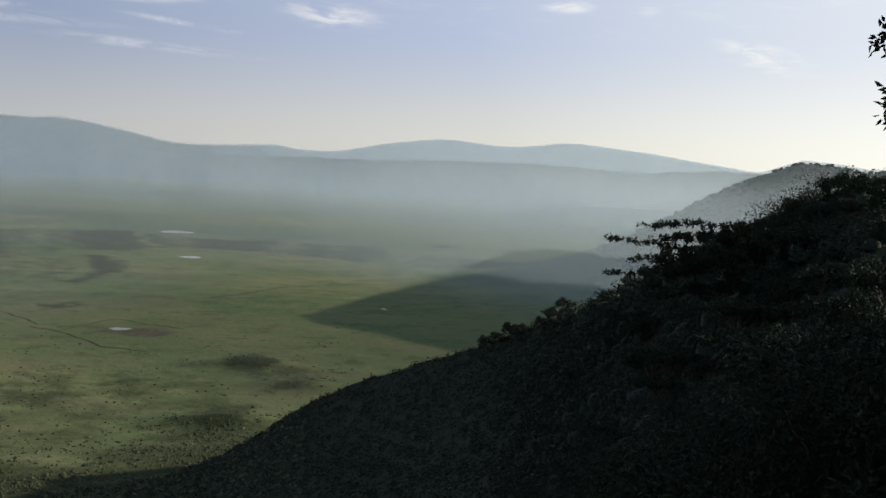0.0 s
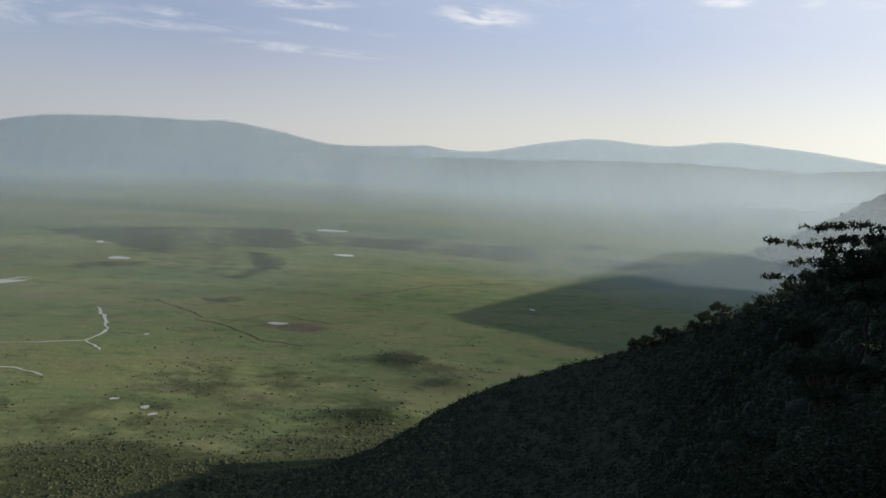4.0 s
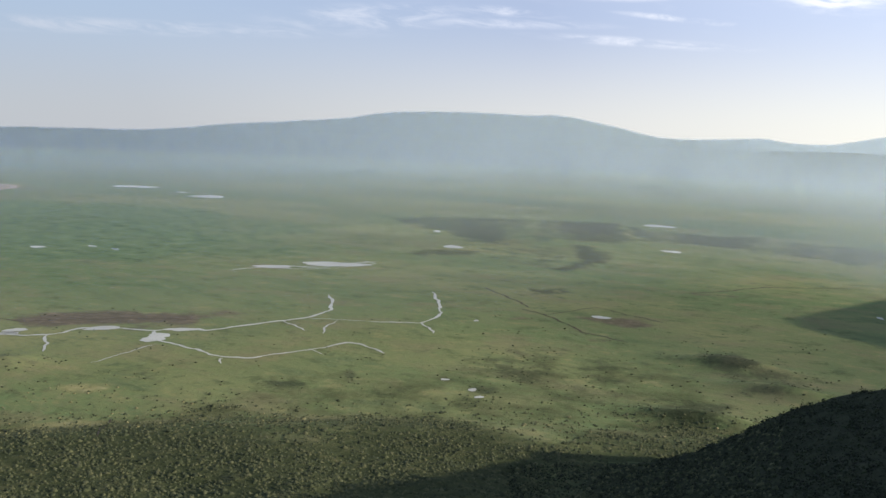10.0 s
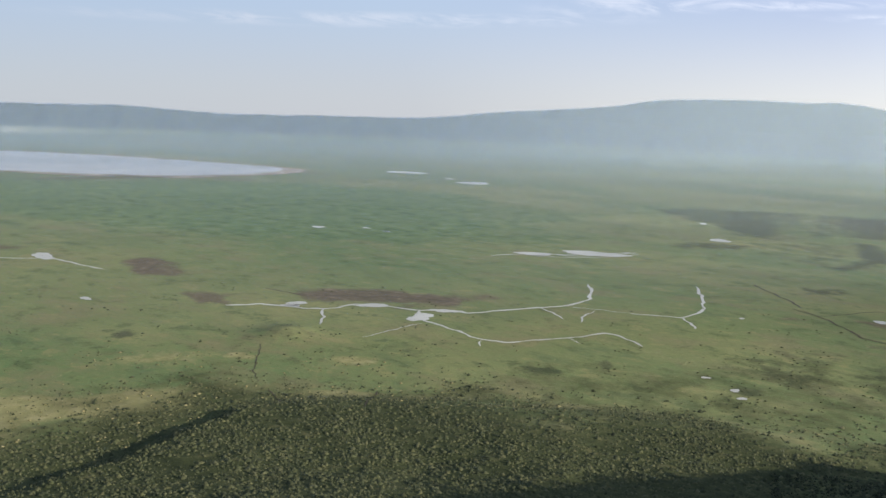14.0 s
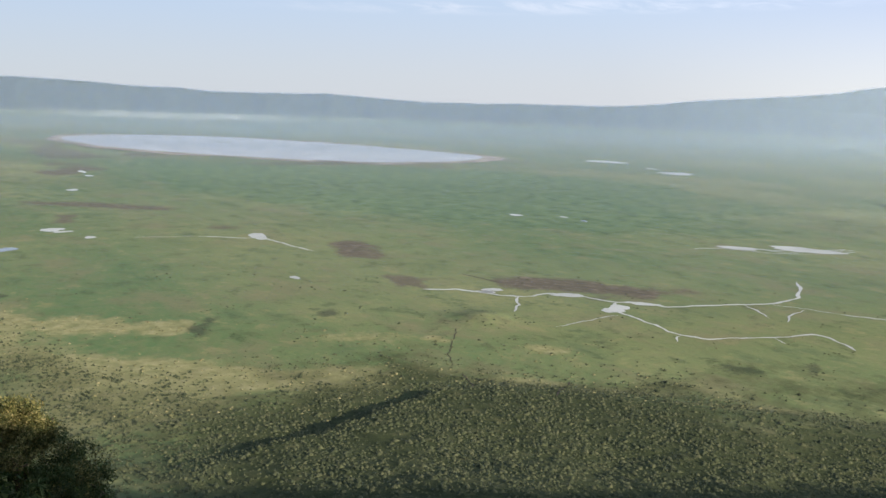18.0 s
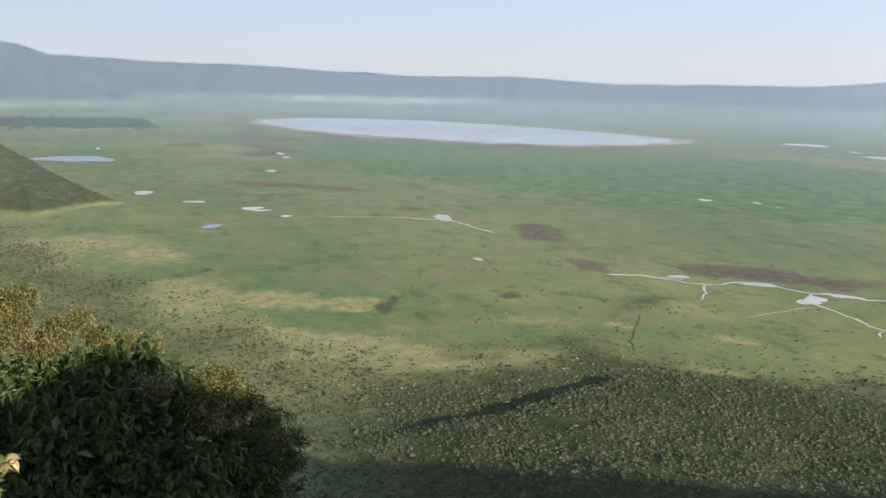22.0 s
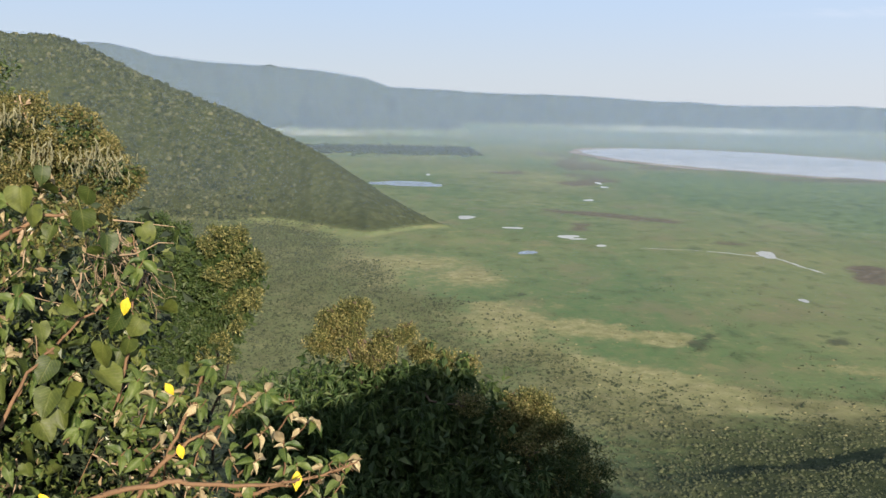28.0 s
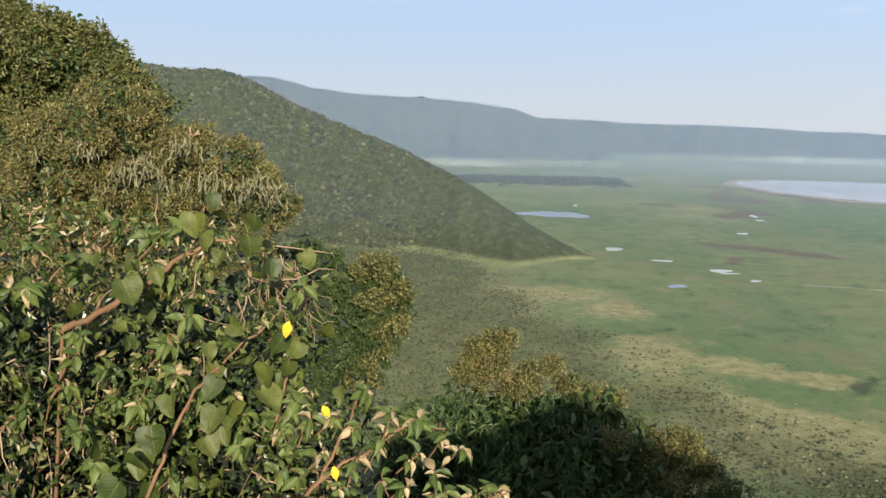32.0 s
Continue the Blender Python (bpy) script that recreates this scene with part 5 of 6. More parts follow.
PLATES = [(9.9, -4.04, 65.0, 0.3), (10.5, -4.09, 65.0, 0.3), (11.2, -4.14, 65.0, 0.3), (11.9, -4.18, 65.0, 0.3), (12.5, -4.23, 65.0, 0.3), (13.2, -4.28, 65.0, 0.3), (13.8, -4.33, 65.0, 0.3), (14.4, -4.37, 65.0, 0.3), (15.1, -4.42, 65.0, 0.3), (12.3, -3.18, 65.0, 0.34), (12.9, -3.11, 65.0, 0.34), (13.4, -3.04, 65.0, 0.34), (14.0, -2.98, 65.0, 0.34), (14.6, -2.91, 65.0, 0.34), (15.1, -2.84, 65.0, 0.34), (10.0, -6.11, 65.0, 0.28), (10.6, -6.08, 65.0, 0.28), (11.3, -6.06, 65.0, 0.28), (12.0, -6.03, 65.0, 0.28), (12.6, -6.01, 65.0, 0.28), (13.3, -5.98, 65.0, 0.28), (11.6, -5.22, 65.0, 0.32), (12.2, -5.13, 65.0, 0.32), (12.9, -5.04, 65.0, 0.32), (13.5, -4.94, 65.0, 0.32), (14.2, -4.85, 65.0, 0.32), (14.8, -4.76, 65.0, 0.32), (15.6, -3.07, 65.0, 0.36), (16.3, -3.02, 65.0, 0.36), (17.0, -2.96, 65.0, 0.36), (17.6, -2.9, 65.0, 0.36), (13.1, -3.87, 65.0, 0.5), (13.8, -3.8, 65.0, 0.5), (14.5, -3.74, 65.0, 0.5), (15.2, -3.67, 65.0, 0.5), (15.9, -3.61, 65.0, 0.5), (16.6, -3.54, 65.0, 0.5), (17.2, -3.48, 65.0, 0.5), (13.7, -5.49, 65.0, 0.7), (14.4, -5.33, 65.0, 0.7), (15.1, -5.18, 65.0, 0.7), (15.8, -5.03, 65.0, 0.7), (16.5, -4.87, 65.0, 0.7), (17.2, -4.72, 65.0, 0.7), (17.9, -4.57, 65.0, 0.7), (14.3, -7.1, 65.0, 0.8), (15.2, -6.9, 65.0, 0.8), (16.2, -6.7, 65.0, 0.8), (17.1, -6.51, 65.0, 0.8), (18.0, -6.31, 65.0, 0.8), (18.9, -6.11, 65.0, 0.8), (17.6, -4.27, 65.0, 0.9), (18.2, -4.03, 65.0, 0.9), (18.8, -3.8, 65.0, 0.9), (19.4, -3.57, 65.0, 0.9), (20.0, -3.35, 65.0, 0.9), (20.5, -3.12, 65.0, 0.9)]


def ground_spot(az, r):
    x, y = r * math.sin(radians(az)), r * math.cos(radians(az))
    return (x, y, at_ground(x, y))


def flat_clumps(points, squash):
    """Clumps drawn out sideways into thin plates, as an acacia holds them."""
    out = []
    rng = np.random.RandomState(5)
    for a, e, d, r in points:
        for k in range(9):
            out.append((*(spot(a, e, d) + np.array([rng.normal() * r * 0.85, rng.normal() * r * 0.9, rng.normal() * r * squash])), r * rng.uniform(0.16, 0.3)))
    return out


def shell(seed, forms, count, r0, r1, deep=0.75):
    """Small leaf clumps set all over the outsides of rounded forms (compass, rise, distance, half width, half height)."""
    rng = np.random.RandomState(seed)
    w = np.array([f[3] * f[4] for f in forms])
    out = []
    for k in rng.choice(len(forms), count, p=w / w.sum()):
        a, e, d, wide, tall = forms[k]
        v = rng.normal(size=3); v /= np.linalg.norm(v)
        s = rng.uniform(deep, 1.05) * (1 + 0.14 * math.sin(5 * v[0] + 3 * k) * math.sin(4 * v[2] + k))
        out.append((*(spot(a, e, d) + v * s * np.array([wide, wide, tall])), rng.uniform(r0, r1)))
    return out


def whorls(rng, clumps, count, per, length, width, droop):
    """Hanging fans of narrow leaves, each fan from one twig's end."""
    C = np.asarray(clumps, float)
    pick = np.repeat(rng.randint(len(C), size=count), per)
    n = len(pick)
    c = np.repeat(rng.normal(size=(count, 3)), per, 0) * 0.6
    pos = C[pick, :3] + c * C[pick, 3:4]
    lead = np.repeat(rng.normal(size=(count, 3)) * 0.45, per, 0)
    out = rng.normal(size=(n, 3)) * 0.75 + lead
    out[:, 2] -= droop
    out /= np.linalg.norm(out, axis=1)[:, None]
    side = np.cross(out, rng.normal(size=(n, 3))); side /= np.linalg.norm(side, axis=1)[:, None] + 1e-9
    nor = np.cross(out, side)
    s = rng.uniform(0.6, 1.25, n)[:, None]
    L, W = length * s, width * s
    V = np.stack([pos, pos + out * L * 0.45 + side * W * 0.5, pos + out * L - np.array([0, 0, 0.2]) * L, pos + out * L * 0.45 - side * W * 0.5], 1)
    return V.reshape(-1, 3), np.arange(n * 4).reshape(-1, 4)


# inner leaves get the darker green, shade put into their colour
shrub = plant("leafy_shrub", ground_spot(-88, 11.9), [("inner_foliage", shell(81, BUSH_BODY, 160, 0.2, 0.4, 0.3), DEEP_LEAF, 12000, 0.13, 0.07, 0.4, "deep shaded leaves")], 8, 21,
              "large dark green shrub with hanging narrow leaves on the slope", "shrub", DARK_BARK)
part("foliage", quick_mesh("foliage", *whorls(np.random.RandomState(82), shell(83, BUSH_BODY, 1700, 0.10, 0.2, 0.85), 9500, 7, 0.115, 0.022, 0.75), BUSH_LEAF, False), shrub, "dark green drooping narrow leaves")
for seed, forms, name, label, n, leaf, mats in ((84, GOLD_TOP, "golden_shrub", "tall golden-leaved shrub standing out of green foliage", 190, 0.034, (OLIVE_LEAF, OLIVE_GREEN)),
                                                (85, GOLD_LOW, "golden_shrub", "small golden-leaved shrub beside a dark bush", 90, 0.034, (OLIVE_LEAF, OLIVE_GREEN)),
                                                (86, DARK_SIDE, "dark_shrub", "dark twiggy shrub with small brown-green leaves", 220, 0.032, (DEEP_LEAF, OLIVE_LEAF))):
    a, e, d = np.mean([f[:3] for f in forms], 0)
    tops, more = shell(seed, forms, n, 0.035, 0.09, 0.6), shell(seed + 20, forms, n, 0.05, 0.12, 0.2)
    plant(name, ground_spot(float(a), float(d)), [("foliage", tops, mats[0], 90 * n, leaf, leaf * 0.42, -0.12, "" if name == "dark_shrub" else "golden brown leaf sprays"),
                                                  ("inner_foliage", more, mats[1], 60 * n, leaf, leaf * 0.45, 0.0, "olive green leaves")], 12, seed, label, "shrub", BARK, 4, 0.045, 0.8)
plant("hillside_tree", ground_spot(-102.2, 15.0), [("foliage", shell(87, TREE_GREEN, 460, 0.06, 0.13, 0.92), DEEP_LEAF, 62000, 0.046, 0.025, 0.15, "small dark green leaves"),
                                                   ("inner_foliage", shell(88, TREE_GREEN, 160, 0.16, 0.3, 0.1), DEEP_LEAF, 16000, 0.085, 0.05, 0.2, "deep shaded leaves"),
                                                   ("golden_edge", shell(89, TREE_GOLD, 90, 0.05, 0.11, 0.92), OLIVE_LEAF, 10500, 0.044, 0.021, 0.0, "golden olive leaves on the right of the crown")], 10, 22,
      "small dense tree with dark green and golden olive leaves", "tree", DARK_BARK, 4, 0.06)
def round_forms(points):
    return [(a, e, d, r, 0.85 * r) for a, e, d, r in points]


# in both trees, darker inner leaves paint the shade of the gaps
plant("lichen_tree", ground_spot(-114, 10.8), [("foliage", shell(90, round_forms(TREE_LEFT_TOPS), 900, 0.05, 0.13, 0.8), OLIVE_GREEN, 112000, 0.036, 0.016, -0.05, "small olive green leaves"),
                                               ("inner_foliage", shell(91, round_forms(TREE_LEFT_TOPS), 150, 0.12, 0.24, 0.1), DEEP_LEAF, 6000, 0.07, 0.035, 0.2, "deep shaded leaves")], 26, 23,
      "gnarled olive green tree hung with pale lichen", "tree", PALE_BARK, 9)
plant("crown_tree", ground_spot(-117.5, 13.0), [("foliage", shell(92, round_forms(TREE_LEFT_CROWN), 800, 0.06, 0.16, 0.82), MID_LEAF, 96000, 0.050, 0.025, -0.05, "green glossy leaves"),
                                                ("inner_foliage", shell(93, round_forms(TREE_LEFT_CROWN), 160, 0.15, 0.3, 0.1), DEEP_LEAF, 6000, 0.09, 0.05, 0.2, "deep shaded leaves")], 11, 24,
      "tall green leafy tree standing on the crater rim", "tree", BARK)
plant("flat_topped_tree", ground_spot(15.2, 65.0), [("foliage", flat_clumps(ACACIA, 0.3) + flat_clumps(PLATES, 0.22), FOREST_LEAF, 21000, 0.22, 0.12, 0.0, "dark feathery leaf plates")], 5, 25,
      "dark flat-topped acacia tree on the shaded ridge", "tree", DARK_BARK, 1, 0.10, 0.74)

# ---- the climber at the eye's side ----
def blade(outline, cup, droop, rows=9):
    """A leaf of length 1 along +y: half-widths along its length give the outline; cupped across, drooping to its tip."""
    V, F = [], []
    for i in range(rows + 1):
        t = i / rows
        w = np.interp(t, [p[0] for p in outline], [p[1] for p in outline])
        back = np.interp(t, [p[0] for p in outline], [p[2] for p in outline])
        for s in (-1, -0.55, 0, 0.55, 1):
            V.append((s * w, t - back * abs(s), cup * w * abs(s) ** 1.3 - droop * t * t + 0.035 * math.sin(11 * t + 5 * s) * (0.3 + abs(s))))
    for i in range(rows):
        for k in range(4):
            a = i * 5 + k
            F.append((a, a + 1, a + 6, a + 5))
    return V, F


HEART = [(0, 0.12, 0.12), (0.08, 0.42, 0.22), (0.26, 0.55, 0.15), (0.5, 0.53, 0.06), (0.74, 0.37, 0.02), (0.9, 0.16, 0.0), (1, 0.01, 0)]
LANCE = [(0, 0.03, 0), (0.2, 0.17, 0), (0.42, 0.24, 0), (0.7, 0.17, 0), (0.88, 0.07, 0), (1, 0.005, 0)]


def leaf_meshes():
    kinds = {}
    for name, outline, mat, cups in (("heart", HEART, HEART_LEAF, ((0.3, 0.25), (0.18, 0.4), (0.5, 0.2))), ("lance", LANCE, LANCE_LEAF, ((0.7, 0.35), (1.1, 0.15), (0.45, 0.65))),
                                     ("cream", LANCE, CREAM_LEAF, ((1.3, 0.35), (0.9, 0.7), (1.6, 0.15))), ("yellow", LANCE, YELLOW_LEAF, ((0.4, 0.2), (0.6, 0.4)))):
        kinds[name] = [quick_mesh("leaf", *blade(outline, c, d), mat) for c, d in cups]
    return kinds


LEAVES = leaf_meshes()
RIGHT_EDGE = [(-26, -103), (-20.6, -103), (-17, -104), (-14.5, -106), (-12, -105.6), (-10, -105.4), (-7, -106.4), (-6, -110), (-4.4, -116.5), (-3.2, -126)]
# the broad leaves of the climber: compass, rise and length
BIG_LEAVES = [(-108.5, -15.4, 0.078), (-110.0, -15.8, 0.068), (-111.0, -16.1, 0.066), (-114.6, -16.9, 0.066), (-114.8, -18.2, 0.07), (-112.1, -19.1, 0.082), (-113.5, -15.2, 0.056), (-115.9, -18.5, 0.06), (-110.9, -14.5, 0.06),
              (-111.6, -17.6, 0.056), (-107.2, -12.2, 0.058), (-106.3, -12.6, 0.05), (-114.7, -19.8, 0.066), (-110.6, -17.0, 0.05), (-112.5, -14.3, 0.052), (-109.4, -13.8, 0.058), (-108.3, -13.9, 0.06), (-116.4, -19.6, 0.07),
              (-109.1, -18.0, 0.046), (-106.9, -13.6, 0.046), (-115.2, -8.1, 0.062), (-115.8, -9.0, 0.066), (-112.0, -5.5, 0.06), (-111.5, -6.4, 0.05), (-107.9, -8.0, 0.05), (-117.2, -7.6, 0.06), (-110.2, -11.4, 0.046), (-117.6, -17.4, 0.06)]
# the tips of the prickly shrub's twigs that stand out
TWIG_TIPS = [(-102.5, -14.8), (-101.1, -15.8), (-99.7, -16.3), (-98.0, -17.3), (-97.1, -18.1), (-101.5, -17.4), (-99.4, -18.3), (-100.1, -20.0), (-97.9, -20.4), (-95.8, -20.4), (-94.6, -20.4), (-102.9, -16.7), (-104.2, -16.1), (-105.6, -16.0),
             (-103.9, -20.0), (-101.8, -19.4), (-103.0, -18.4), (-104.9, -18.0), (-100.7, -21.3), (-102.9, -21.0), (-98.7, -19.1), (-106.0, -19.2), (-96.5, -21.3), (-95.2, -21.2), (-104.6, -22.0), (-99.0, -22.2), (-96.0, -22.3)]


def leaf_at(parent, mesh, at, tip, up, size, wide=1.0):
    """Set a leaf with its stalk at a place, its tip along one way and its face along another."""
    up = Vector(up).normalized()
    tip = Vector(tip)
    tip = (tip - up * tip.dot(up)).normalized()
    m = Matrix((tip.cross(up), tip, up)).transposed().to_4x4()
    ob = new("leaf", mesh)
    ob.parent = parent
    ob.matrix_parent_inverse = parent.matrix_world.inverted()
    ob.matrix_basis = Matrix.Translation(at) @ m @ Matrix.Diagonal((size * wide, size, size, 1))
    return ob


def stem(rng, places, thick, sides=7):
    P = np.concatenate([wander(rng, places[i], places[i + 1], 6, 0.09)[(1 if i else 0):] for i in range(len(places) - 1)])
    return P, tube(P, np.linspace(thick, thick * 0.4, len(P)), sides)


def to_eye(at):
    v = np.array([-at[0], -at[1], EYE - at[2]])
    return v / np.linalg.norm(v)


def build_climbers():
    rng = np.random.RandomState(31)
    base = ground_spot(-112, 2.9)
    vine = holder("climbing_vine", base, "sunlit climber with heart-shaped green leaves at the viewpoint", "vine")
    bramble = holder("bramble_shrub", ground_spot(-103, 2.5), "prickly shrub with reddish stems, green and dry cream leaves", "shrub")
    # stems: seen ones by compass and rise, each led down to the ground
    lines = [(bramble, 0.0075, [(-115.5, -21.5, 2.24), (-112.3, -21.2, 2.22), (-107.7, -20.9, 2.2), (-104.2, -21.0, 2.2), (-100.0, -21.4, 2.2), (-97.9, -21.2, 2.2)]),
             (bramble, 0.006, [(-107.3, -22.0, 2.45), (-105.3, -19.8, 2.4), (-103.5, -18.7, 2.38), (-101.5, -17.6, 2.35), (-100.1, -16.8, 2.33), (-98.0, -17.0, 2.3)]),
             (bramble, 0.005, [(-101.4, -21.9, 2.4), (-98.3, -21.6, 2.35), (-95.8, -20.9, 2.32), (-94.4, -20.5, 2.3)]),
             (bramble, 0.005, [(-105.2, -19.8, 2.4), (-104.0, -17.4, 2.38), (-102.6, -15.0, 2.36)]),
             (vine, 0.0085, [(-118.8, -10.9, 2.5), (-116.1, -9.7, 2.48), (-114.4, -8.7, 2.46), (-112.7, -7.3, 2.44), (-111.1, -6.5, 2.44), (-109.9, -6.4, 2.46)]),
             (vine, 0.005, [(-115.2, -20.8, 2.42), (-113.8, -17.5, 2.42), (-112.8, -15.7, 2.42), (-111.5, -14.1, 2.44), (-109.9, -12.6, 2.46), (-108.2, -11.3, 2.48), (-107.2, -10.4, 2.5)]),
             (vine, 0.004, [(-107.6, -16.5, 2.5), (-106.9, -14.0, 2.5), (-106.6, -11.7, 2.52), (-105.9, -9.4, 2.55), (-106.4, -7.6, 2.6)]),
             (vine, 0.004, [(-119.5, -14.5, 2.6), (-117.0, -10.0, 2.6), (-116.0, -6.5, 2.6)])]
    walks = []
    for owner, thick, line in lines:
        P, m = stem(rng, [spot(*p) for p in line], thick)
        walks.append((owner, P))
        pieces = [m]
        for i in range(0, len(P) - 1):
            for _ in range(3 if owner is bramble else 0):
                q = P[i] + (P[i + 1] - P[i]) * rng.random()
                d = rng.normal(size=3); d /= np.linalg.norm(d)
                pieces.append(tube(np.stack([q, q + d * 0.010, q + d * 0.018]), [0.0016, 0.001, 0.0003], 4))
        part("stem", quick_mesh("stem", *joined(pieces), TWIG), owner, "reddish brown woody stem")
        foot = ground_spot(line[0][0] - 4.0, line[0][2] + 0.8)
        part("stem", quick_mesh("stem", *stem(rng, [np.array(foot) - np.array([0, 0, 0.05]), spot(*line[0])], thick * 1.2)[1], TWIG), owner)
    stalks = []

    def inside(az, el):
        return az < np.interp(el, [p[0] for p in RIGHT_EDGE], [p[1] for p in RIGHT_EDGE])

    def random_place(d0, d1, low=-25.0, high=-4.0):
        while True:
            az, el = rng.uniform(-126, -96), rng.uniform(low, high)
            if inside(az, el):
                return spot(az, el, rng.uniform(d0, d1))
    # heart leaves hang from short stalks and turn their faces to the open side
    hearts = [(spot(az, el, 2.32 + 0.14 * rng.random()), 0.9 * long) for az, el, long in BIG_LEAVES]
    for k in range(52):
        _, P = walks[4 + rng.randint(4)]
        at = P[rng.randint(len(P))] + rng.normal(size=3) * np.array([0.07, 0.07, 0.06]) if k < 36 else random_place(2.4, 2.7, -25.0, -9.0)
        hearts.append((at, rng.uniform(0.026, 0.05)))
    for at, long in hearts:
        eye = to_eye(at)
        up = eye * 0.6 + np.array([0.15, 0.05, 0.4]) + rng.normal(size=3) * 0.5
        tip = np.array([0, 0, -1.0]) + rng.normal(size=3) * 0.4
        at = at + np.array([0, 0, 0.4 * long])
        leaf_at(vine, LEAVES["heart"][rng.randint(3)], at, tip, up, long, rng.uniform(0.85, 1.05))
        root = at - eye * 0.05 + rng.normal(size=3) * 0.02 + np.array([0, 0, 0.015])
        stalks.append(tube(np.stack([root, (root + at) / 2 + np.array([0, 0, 0.012]), at]), [0.0012, 0.001, 0.0008], 4))
    part("leaf_stalk", quick_mesh("leaf_stalk", *joined(stalks), STALK), vine, "thin green leaf stalks")["kind"] = "stuff"
    # the prickly shrub carries its narrow leaves in fans round the tips of twigs
    tips = [(spot(az, el, rng.uniform(2.24, 2.36)), 0.36) for az, el in TWIG_TIPS]
    while len(tips) < 172:
        tips.append((random_place(2.32, 2.75), 0.07))
    twigs = []
    for q, dry in tips:
        eye = to_eye(q)
        lead = np.array([0.35 * rng.normal(), 0.5 + 0.3 * rng.normal(), 0.5]) * 0.6 + eye * 0.3
        lead /= np.linalg.norm(lead)
        back = q - lead * rng.uniform(0.05, 0.10) - np.array([0, 0, 0.015])
        twigs.append(tube(wander(rng, back, q, 5, 0.06), np.linspace(0.0024, 0.0012, 5), 4))
        fan = rng.randint(7, 11)
        for k in range(fan):
            turn = 2 * math.pi * (k + rng.uniform(-0.3, 0.3)) / fan
            side = np.cross(lead, [0, 0, 1.0]); side /= np.linalg.norm(side) + 1e-9
            out = (side * math.cos(turn) + np.cross(lead, side) * math.sin(turn)) * rng.uniform(0.7, 1.1) + lead * rng.uniform(0.2, 0.9) - np.array([0, 0, 0.25])
            up = lead * 0.8 + eye * 0.35 + np.array([0, 0, 0.3]) + rng.normal(size=3) * 0.28
            kind = "cream" if rng.random() < dry else "lance"
            along_twig = q - lead * rng.uniform(0, 0.045)
            leaf_at(bramble, LEAVES[kind][rng.randint(3)], along_twig, out, up, rng.uniform(0.026, 0.048) * (0.85 if kind == "cream" else 1.0), rng.uniform(0.85, 1.25))
    tagged(part("twig", quick_mesh("twig", *joined(twigs), TWIG), bramble, "thin reddish twigs"), kind="stuff")
    for az, el in ((-112.0, -20.6), (-98.0, -20.8), (-104.6, -18.9), (-107.0, -10.9), (-110.0, -21.6), (-105.2, -15.6)):
        at = spot(az, el, 2.24)
        leaf_at(bramble, LEAVES["yellow"][rng.randint(2)], at, np.array([0, 0, -1.0]) + rng.normal(size=3) * 0.3, to_eye(at) + rng.normal(size=3) * 0.2, rng.uniform(0.03, 0.042), 1.2)
    # the many smaller leaves of both, too many to pick apart
    for name, mat, count, long, wide, label in (("small_leaf", VINE_LEAF, 6000, 0.024, 0.012, "small toothed green leaves"), ("dry_leaf", DRY_LEAF, 700, 0.026, 0.010, "curled dry brown leaves")):
        clumps = [(*random_place(2.42, 2.85), rng.uniform(0.03, 0.08)) for _ in range(count // 9)]
        tagged(part(name, quick_mesh(name, *leaves_in(rng, clumps, count, long, wide, 0.35, 0.3, 1.0), mat, False), bramble, label), kind="stuff")
    # the thicket of smaller leaves behind, near-black to paint the shade in the gaps
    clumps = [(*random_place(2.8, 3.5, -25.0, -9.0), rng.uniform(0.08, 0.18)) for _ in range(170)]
    part("inner_foliage", quick_mesh("inner_foliage", *leaves_in(rng, clumps, 17000, 0.04, 0.022, 0.4, 0.2), FOREST_LEAF, False), vine, "small leaves painted near-black as shaded gaps")
    pieces = []
    for _ in range(110):
        a = random_place(2.4, 3.0)
        pieces.append(tube(wander(rng, a, a + rng.normal(size=3) * np.array([0.06, 0.06, 0.06]) - np.array([0, 0, 0.06]), 5, 0.1), np.linspace(0.0024, 0.0010, 5), 4))
    for _ in range(40):
        a = spot(rng.uniform(-109, -106), rng.uniform(-9.5, -7), rng.uniform(2.5, 2.7))
        pieces.append(tube(wander(rng, a, a + np.array([0.03 * rng.normal(), 0.05 + 0.04 * rng.normal(), -0.10 - 0.05 * rng.random()]), 9, 0.22), np.linspace(0.0014, 0.0006, 9), 4))
    tagged(part("dry_twig", quick_mesh("dry_twig", *joined(pieces), PALE_BARK), vine, "thin pale dry twigs"), kind="stuff")


build_climbers()


# ---- lichen that hangs from the gnarled tree ----
def build_lichen():
    rng = np.random.RandomState(41)
    for i, (az, el) in enumerate(LICHEN):
        top = spot(az + rng.uniform(-0.4, 0.4), el + rng.uniform(-0.3, 0.9), 9.85 + rng.uniform(0, 0.4))
        pieces = []
        for _ in range(rng.randint(10, 26)):
            a = top + rng.normal(size=3) * np.array([0.09, 0.09, 0.06])
            long = rng.uniform(0.04, 0.17)
            pieces.append(tube(wander(rng, a, a - np.array([0.03 * rng.normal(), 0.03 * rng.normal(), long]), 6, 0.22), [0.005, 0.009, 0.008, 0.007, 0.005, 0.001], 3))
        thing = holder("hanging_lichen", top, "pale beard lichen hanging from a branch", "lichen", "lichen on the gnarled tree")
        tagged(part("strand", quick_mesh("strand", *joined(pieces), LICHEN_HAIR, False), thing), kind="stuff")


build_lichen()


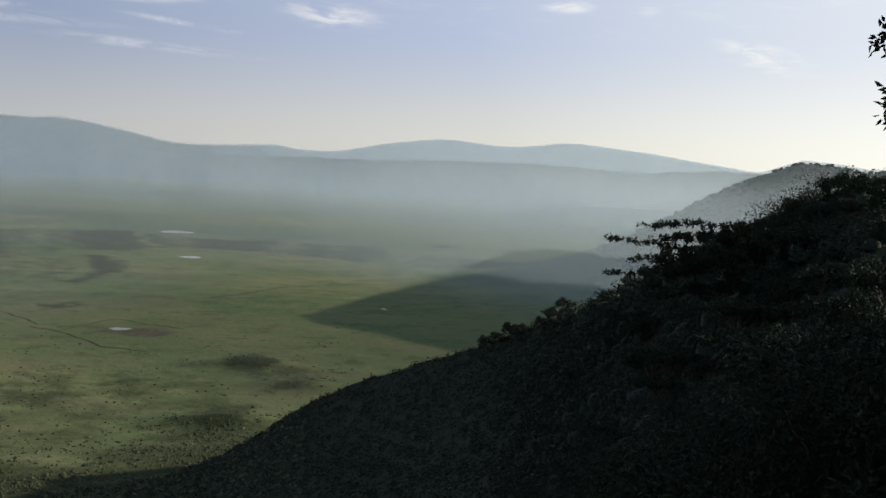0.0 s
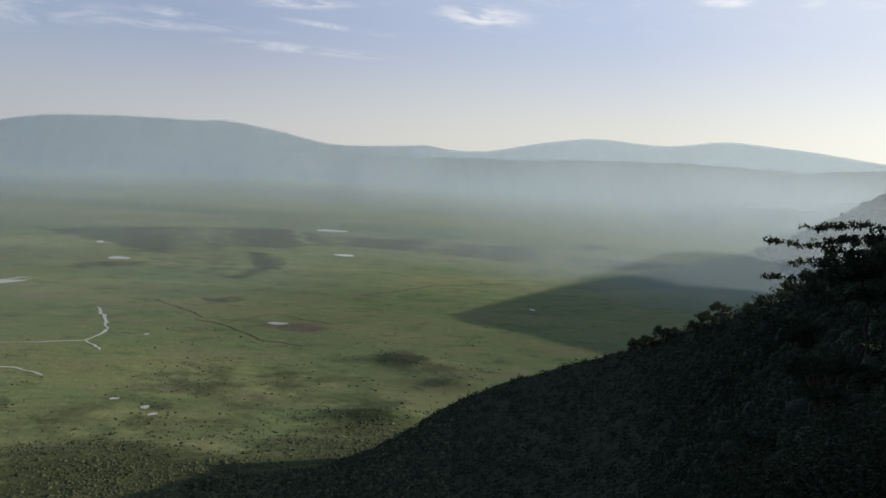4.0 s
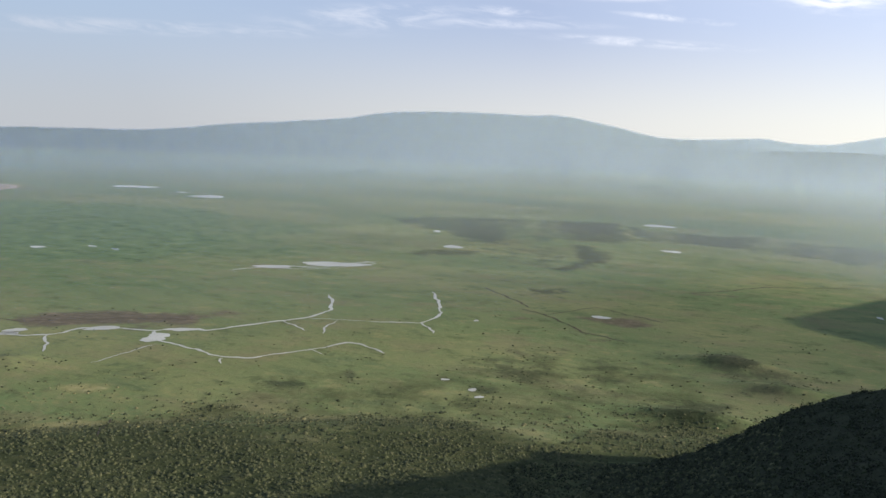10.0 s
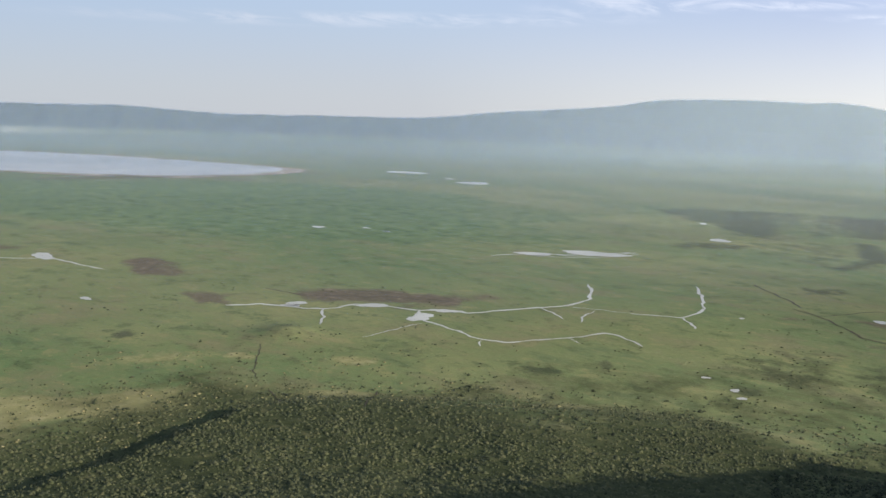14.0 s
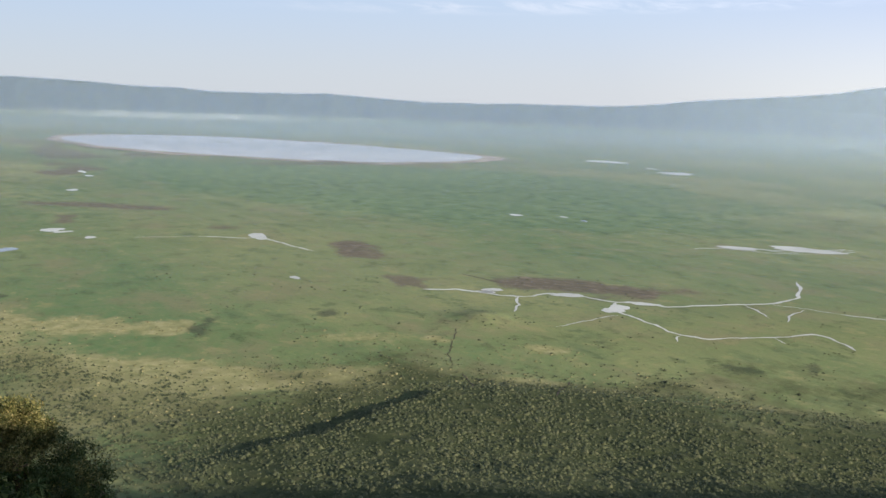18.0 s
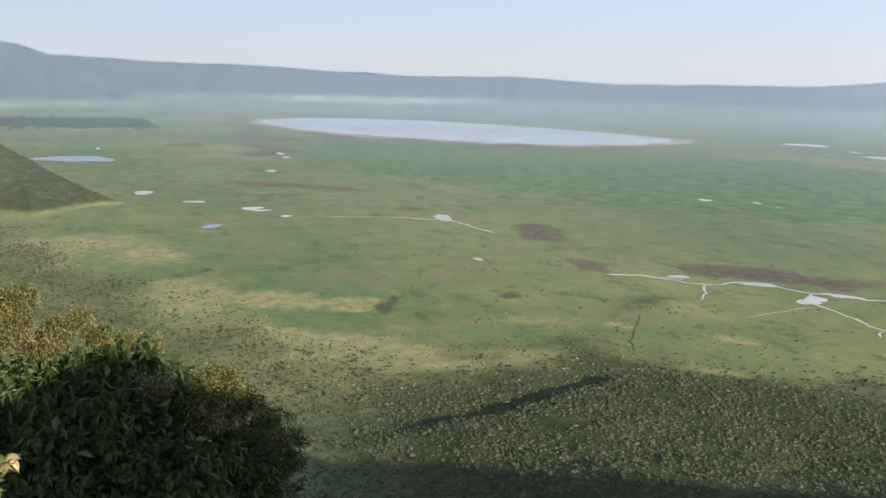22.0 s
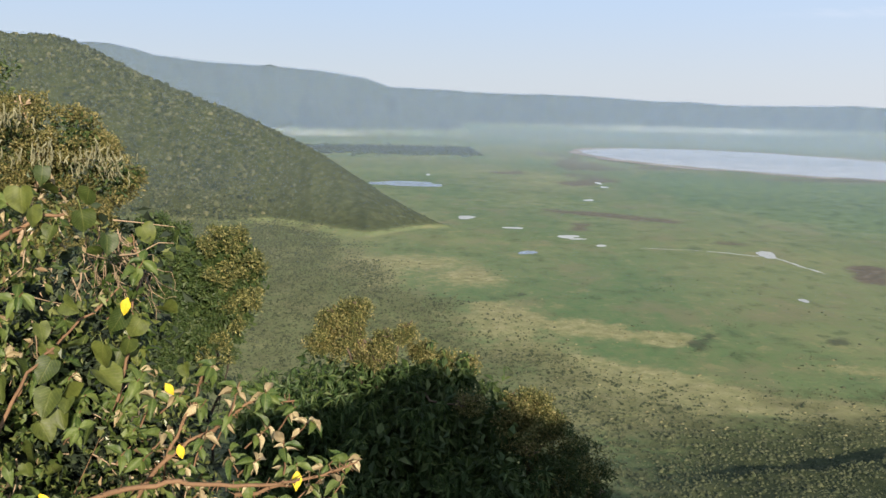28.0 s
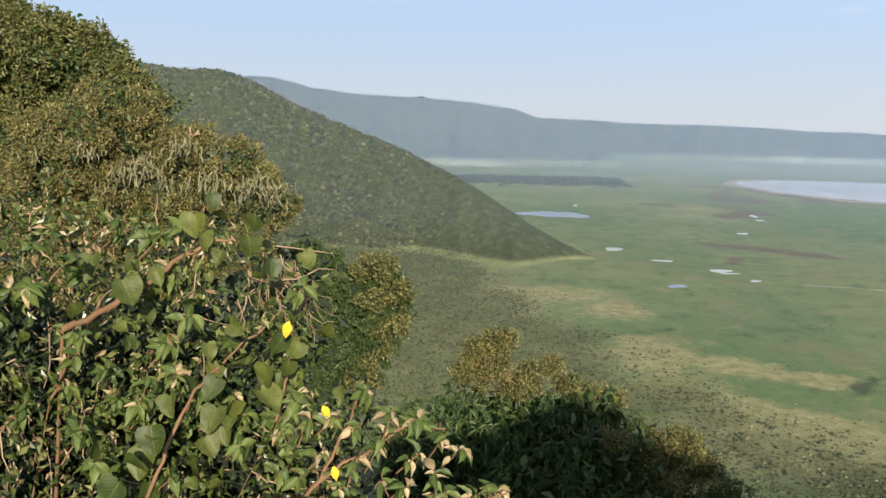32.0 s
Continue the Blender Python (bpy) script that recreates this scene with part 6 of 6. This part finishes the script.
# ---- the wood on the shaded ridge ----
def round_tree(name, tall, spread, count, leaf, seed, label, flat):
    """A tree at the origin: trunk, limbs and a crown of clumps; flat crowns spread in plates."""
    rng = np.random.RandomState(seed)
    thing = holder(name, (0, 0, 0), label, "tree", "trees on the ridge")
    fork = np.array([rng.normal() * 0.1, rng.normal() * 0.1, tall * 0.5])
    part("trunk", quick_mesh("trunk", *tube(wander(rng, (0, 0, -0.6), fork, 7, 0.05), np.linspace(0.05 * tall, 0.028 * tall, 7), 8), BARK), thing)
    clumps = []
    for i in range(9):
        a = 2 * math.pi * i / 9 + rng.uniform(-0.3, 0.3)
        d = spread * (0.35 + 0.5 * rng.random())
        h = tall * (0.8 + 0.12 * rng.random()) if flat else tall * rng.uniform(0.5, 0.88)
        c = np.array([d * math.cos(a), d * math.sin(a), h])
        part("limb", quick_mesh("limb", *tube(wander(rng, fork, c, 6, 0.08), np.linspace(0.02 * tall, 0.005 * tall, 6), 5), BARK), thing)
        for _ in range(4):
            q = c + rng.normal(size=3) * spread * np.array([0.2, 0.2, 0.04 if flat else 0.16])
            clumps.append((*q, spread * rng.uniform(0.12, 0.26)))
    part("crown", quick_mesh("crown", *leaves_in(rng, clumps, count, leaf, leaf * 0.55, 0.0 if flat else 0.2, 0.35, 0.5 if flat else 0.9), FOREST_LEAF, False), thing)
    return thing


def build_ridge_trees():
    rng = np.random.RandomState(51)
    kinds = [round_tree("ridge_tree", 5.0, 2.6, 2600, 0.30, 61, "dark round-crowned tree on the shaded ridge", False),
             round_tree("ridge_tree", 6.5, 3.4, 2600, 0.32, 62, "dark spreading tree on the shaded ridge", True),
             round_tree("ridge_tree", 4.0, 1.9, 2200, 0.26, 63, "dark small tree on the shaded ridge", False)]
    # along the skyline, then down the slope
    stand = [(2.9, 284, 0), (3.6, 280, 2), (4.4, 275, 0), (5.0, 272, 2), (6.2, 262, 0), (6.9, 258, 0), (7.6, 250, 2), (9.2, 232, 2), (10.0, 226, 0)]
    stand = [(az, float(along(az, RIDGE_DIST)) * 0.975, k) for az, r, k in stand]
    for az in np.arange(10.6, 25.5, 0.62):
        stand.append((az + rng.uniform(-0.2, 0.2), along(az, RIDGE_DIST) * rng.uniform(0.9, 0.99), 2 * rng.randint(2)))
    for _ in range(46):
        az = rng.uniform(8, 27)
        stand.append((az, along(az, RIDGE_DIST) * rng.uniform(0.35, 0.85), rng.randint(3)))
    used = set()
    for az, r, k in stand:
        p = ground_spot(float(az), float(r))
        s = rng.uniform(0.75, 1.2) * (1.0 if az < 8 else 0.55)
        if k not in used:
            used.add(k)
            ob = kinds[k]
        else:
            ob = copy_thing(kinds[k], Matrix.Identity(4))
        ob.matrix_basis = Matrix.Translation(p) @ Matrix.Rotation(rng.uniform(0, 6.28), 4, "Z") @ Matrix.Diagonal((s, s, s, 1))


build_ridge_trees()


def build_near_shrubs():
    """Shaded leafy shrubs on the bank below the eye."""
    stand = [(7, 26, 1.7, 2.6), (11, 20, 2.2, 2.2), (15, 17, 2.2, 2.0), (19, 15, 2.4, 1.9), (23, 14, 2.6, 1.9), (27, 14, 2.8, 2.0), (13, 27, 2.4, 2.8), (18, 24, 2.6, 2.4), (22, 22, 2.8, 2.4), (26, 20, 3.0, 2.4), (4, 33, 2.2, 3.2), (10, 34, 2.4, 3.2), (16, 34, 2.8, 3.2), (21, 31, 3.0, 3.0), (25, 29, 3.2, 2.8)]
    for i, (az, r, tall, wide) in enumerate(stand):
        rng = np.random.RandomState(200 + i)
        x, y, z = ground_spot(az, r)
        clumps = [(x + rng.normal() * wide * 0.4, y + rng.normal() * wide * 0.4, z + tall * rng.uniform(0.2, 0.95), wide * rng.uniform(0.18, 0.34)) for _ in range(14)]
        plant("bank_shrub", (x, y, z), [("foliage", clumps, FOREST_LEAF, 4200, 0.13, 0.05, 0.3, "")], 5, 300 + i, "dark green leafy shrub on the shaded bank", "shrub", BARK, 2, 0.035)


build_near_shrubs()


def build_edge_branch():
    """The tree whose outer leaves reach into the sky above the ridge."""
    at = [(25.3, 9.7, 22.0, 0.34), (25.5, 10.3, 22.0, 0.3), (25.2, 8.6, 22.0, 0.24), (25.6, 7.0, 22.0, 0.26), (25.4, 6.2, 22.0, 0.22), (25.5, 4.6, 22.0, 0.24), (25.8, 3.2, 22.0, 0.4), (26.6, 5.0, 22.0, 0.9), (26.8, 8.0, 22.0, 1.0)]
    plant("rim_tree", ground_spot(29.5, 22.5), [("foliage", clumps_at(at), FOREST_LEAF, 2600, 0.2, 0.09, 0.2, "dark pointed leaves")], 2, 71, "dark leafy tree standing on the ridge beside the viewpoint", "tree", BARK, 5, 0.1)


build_edge_branch()
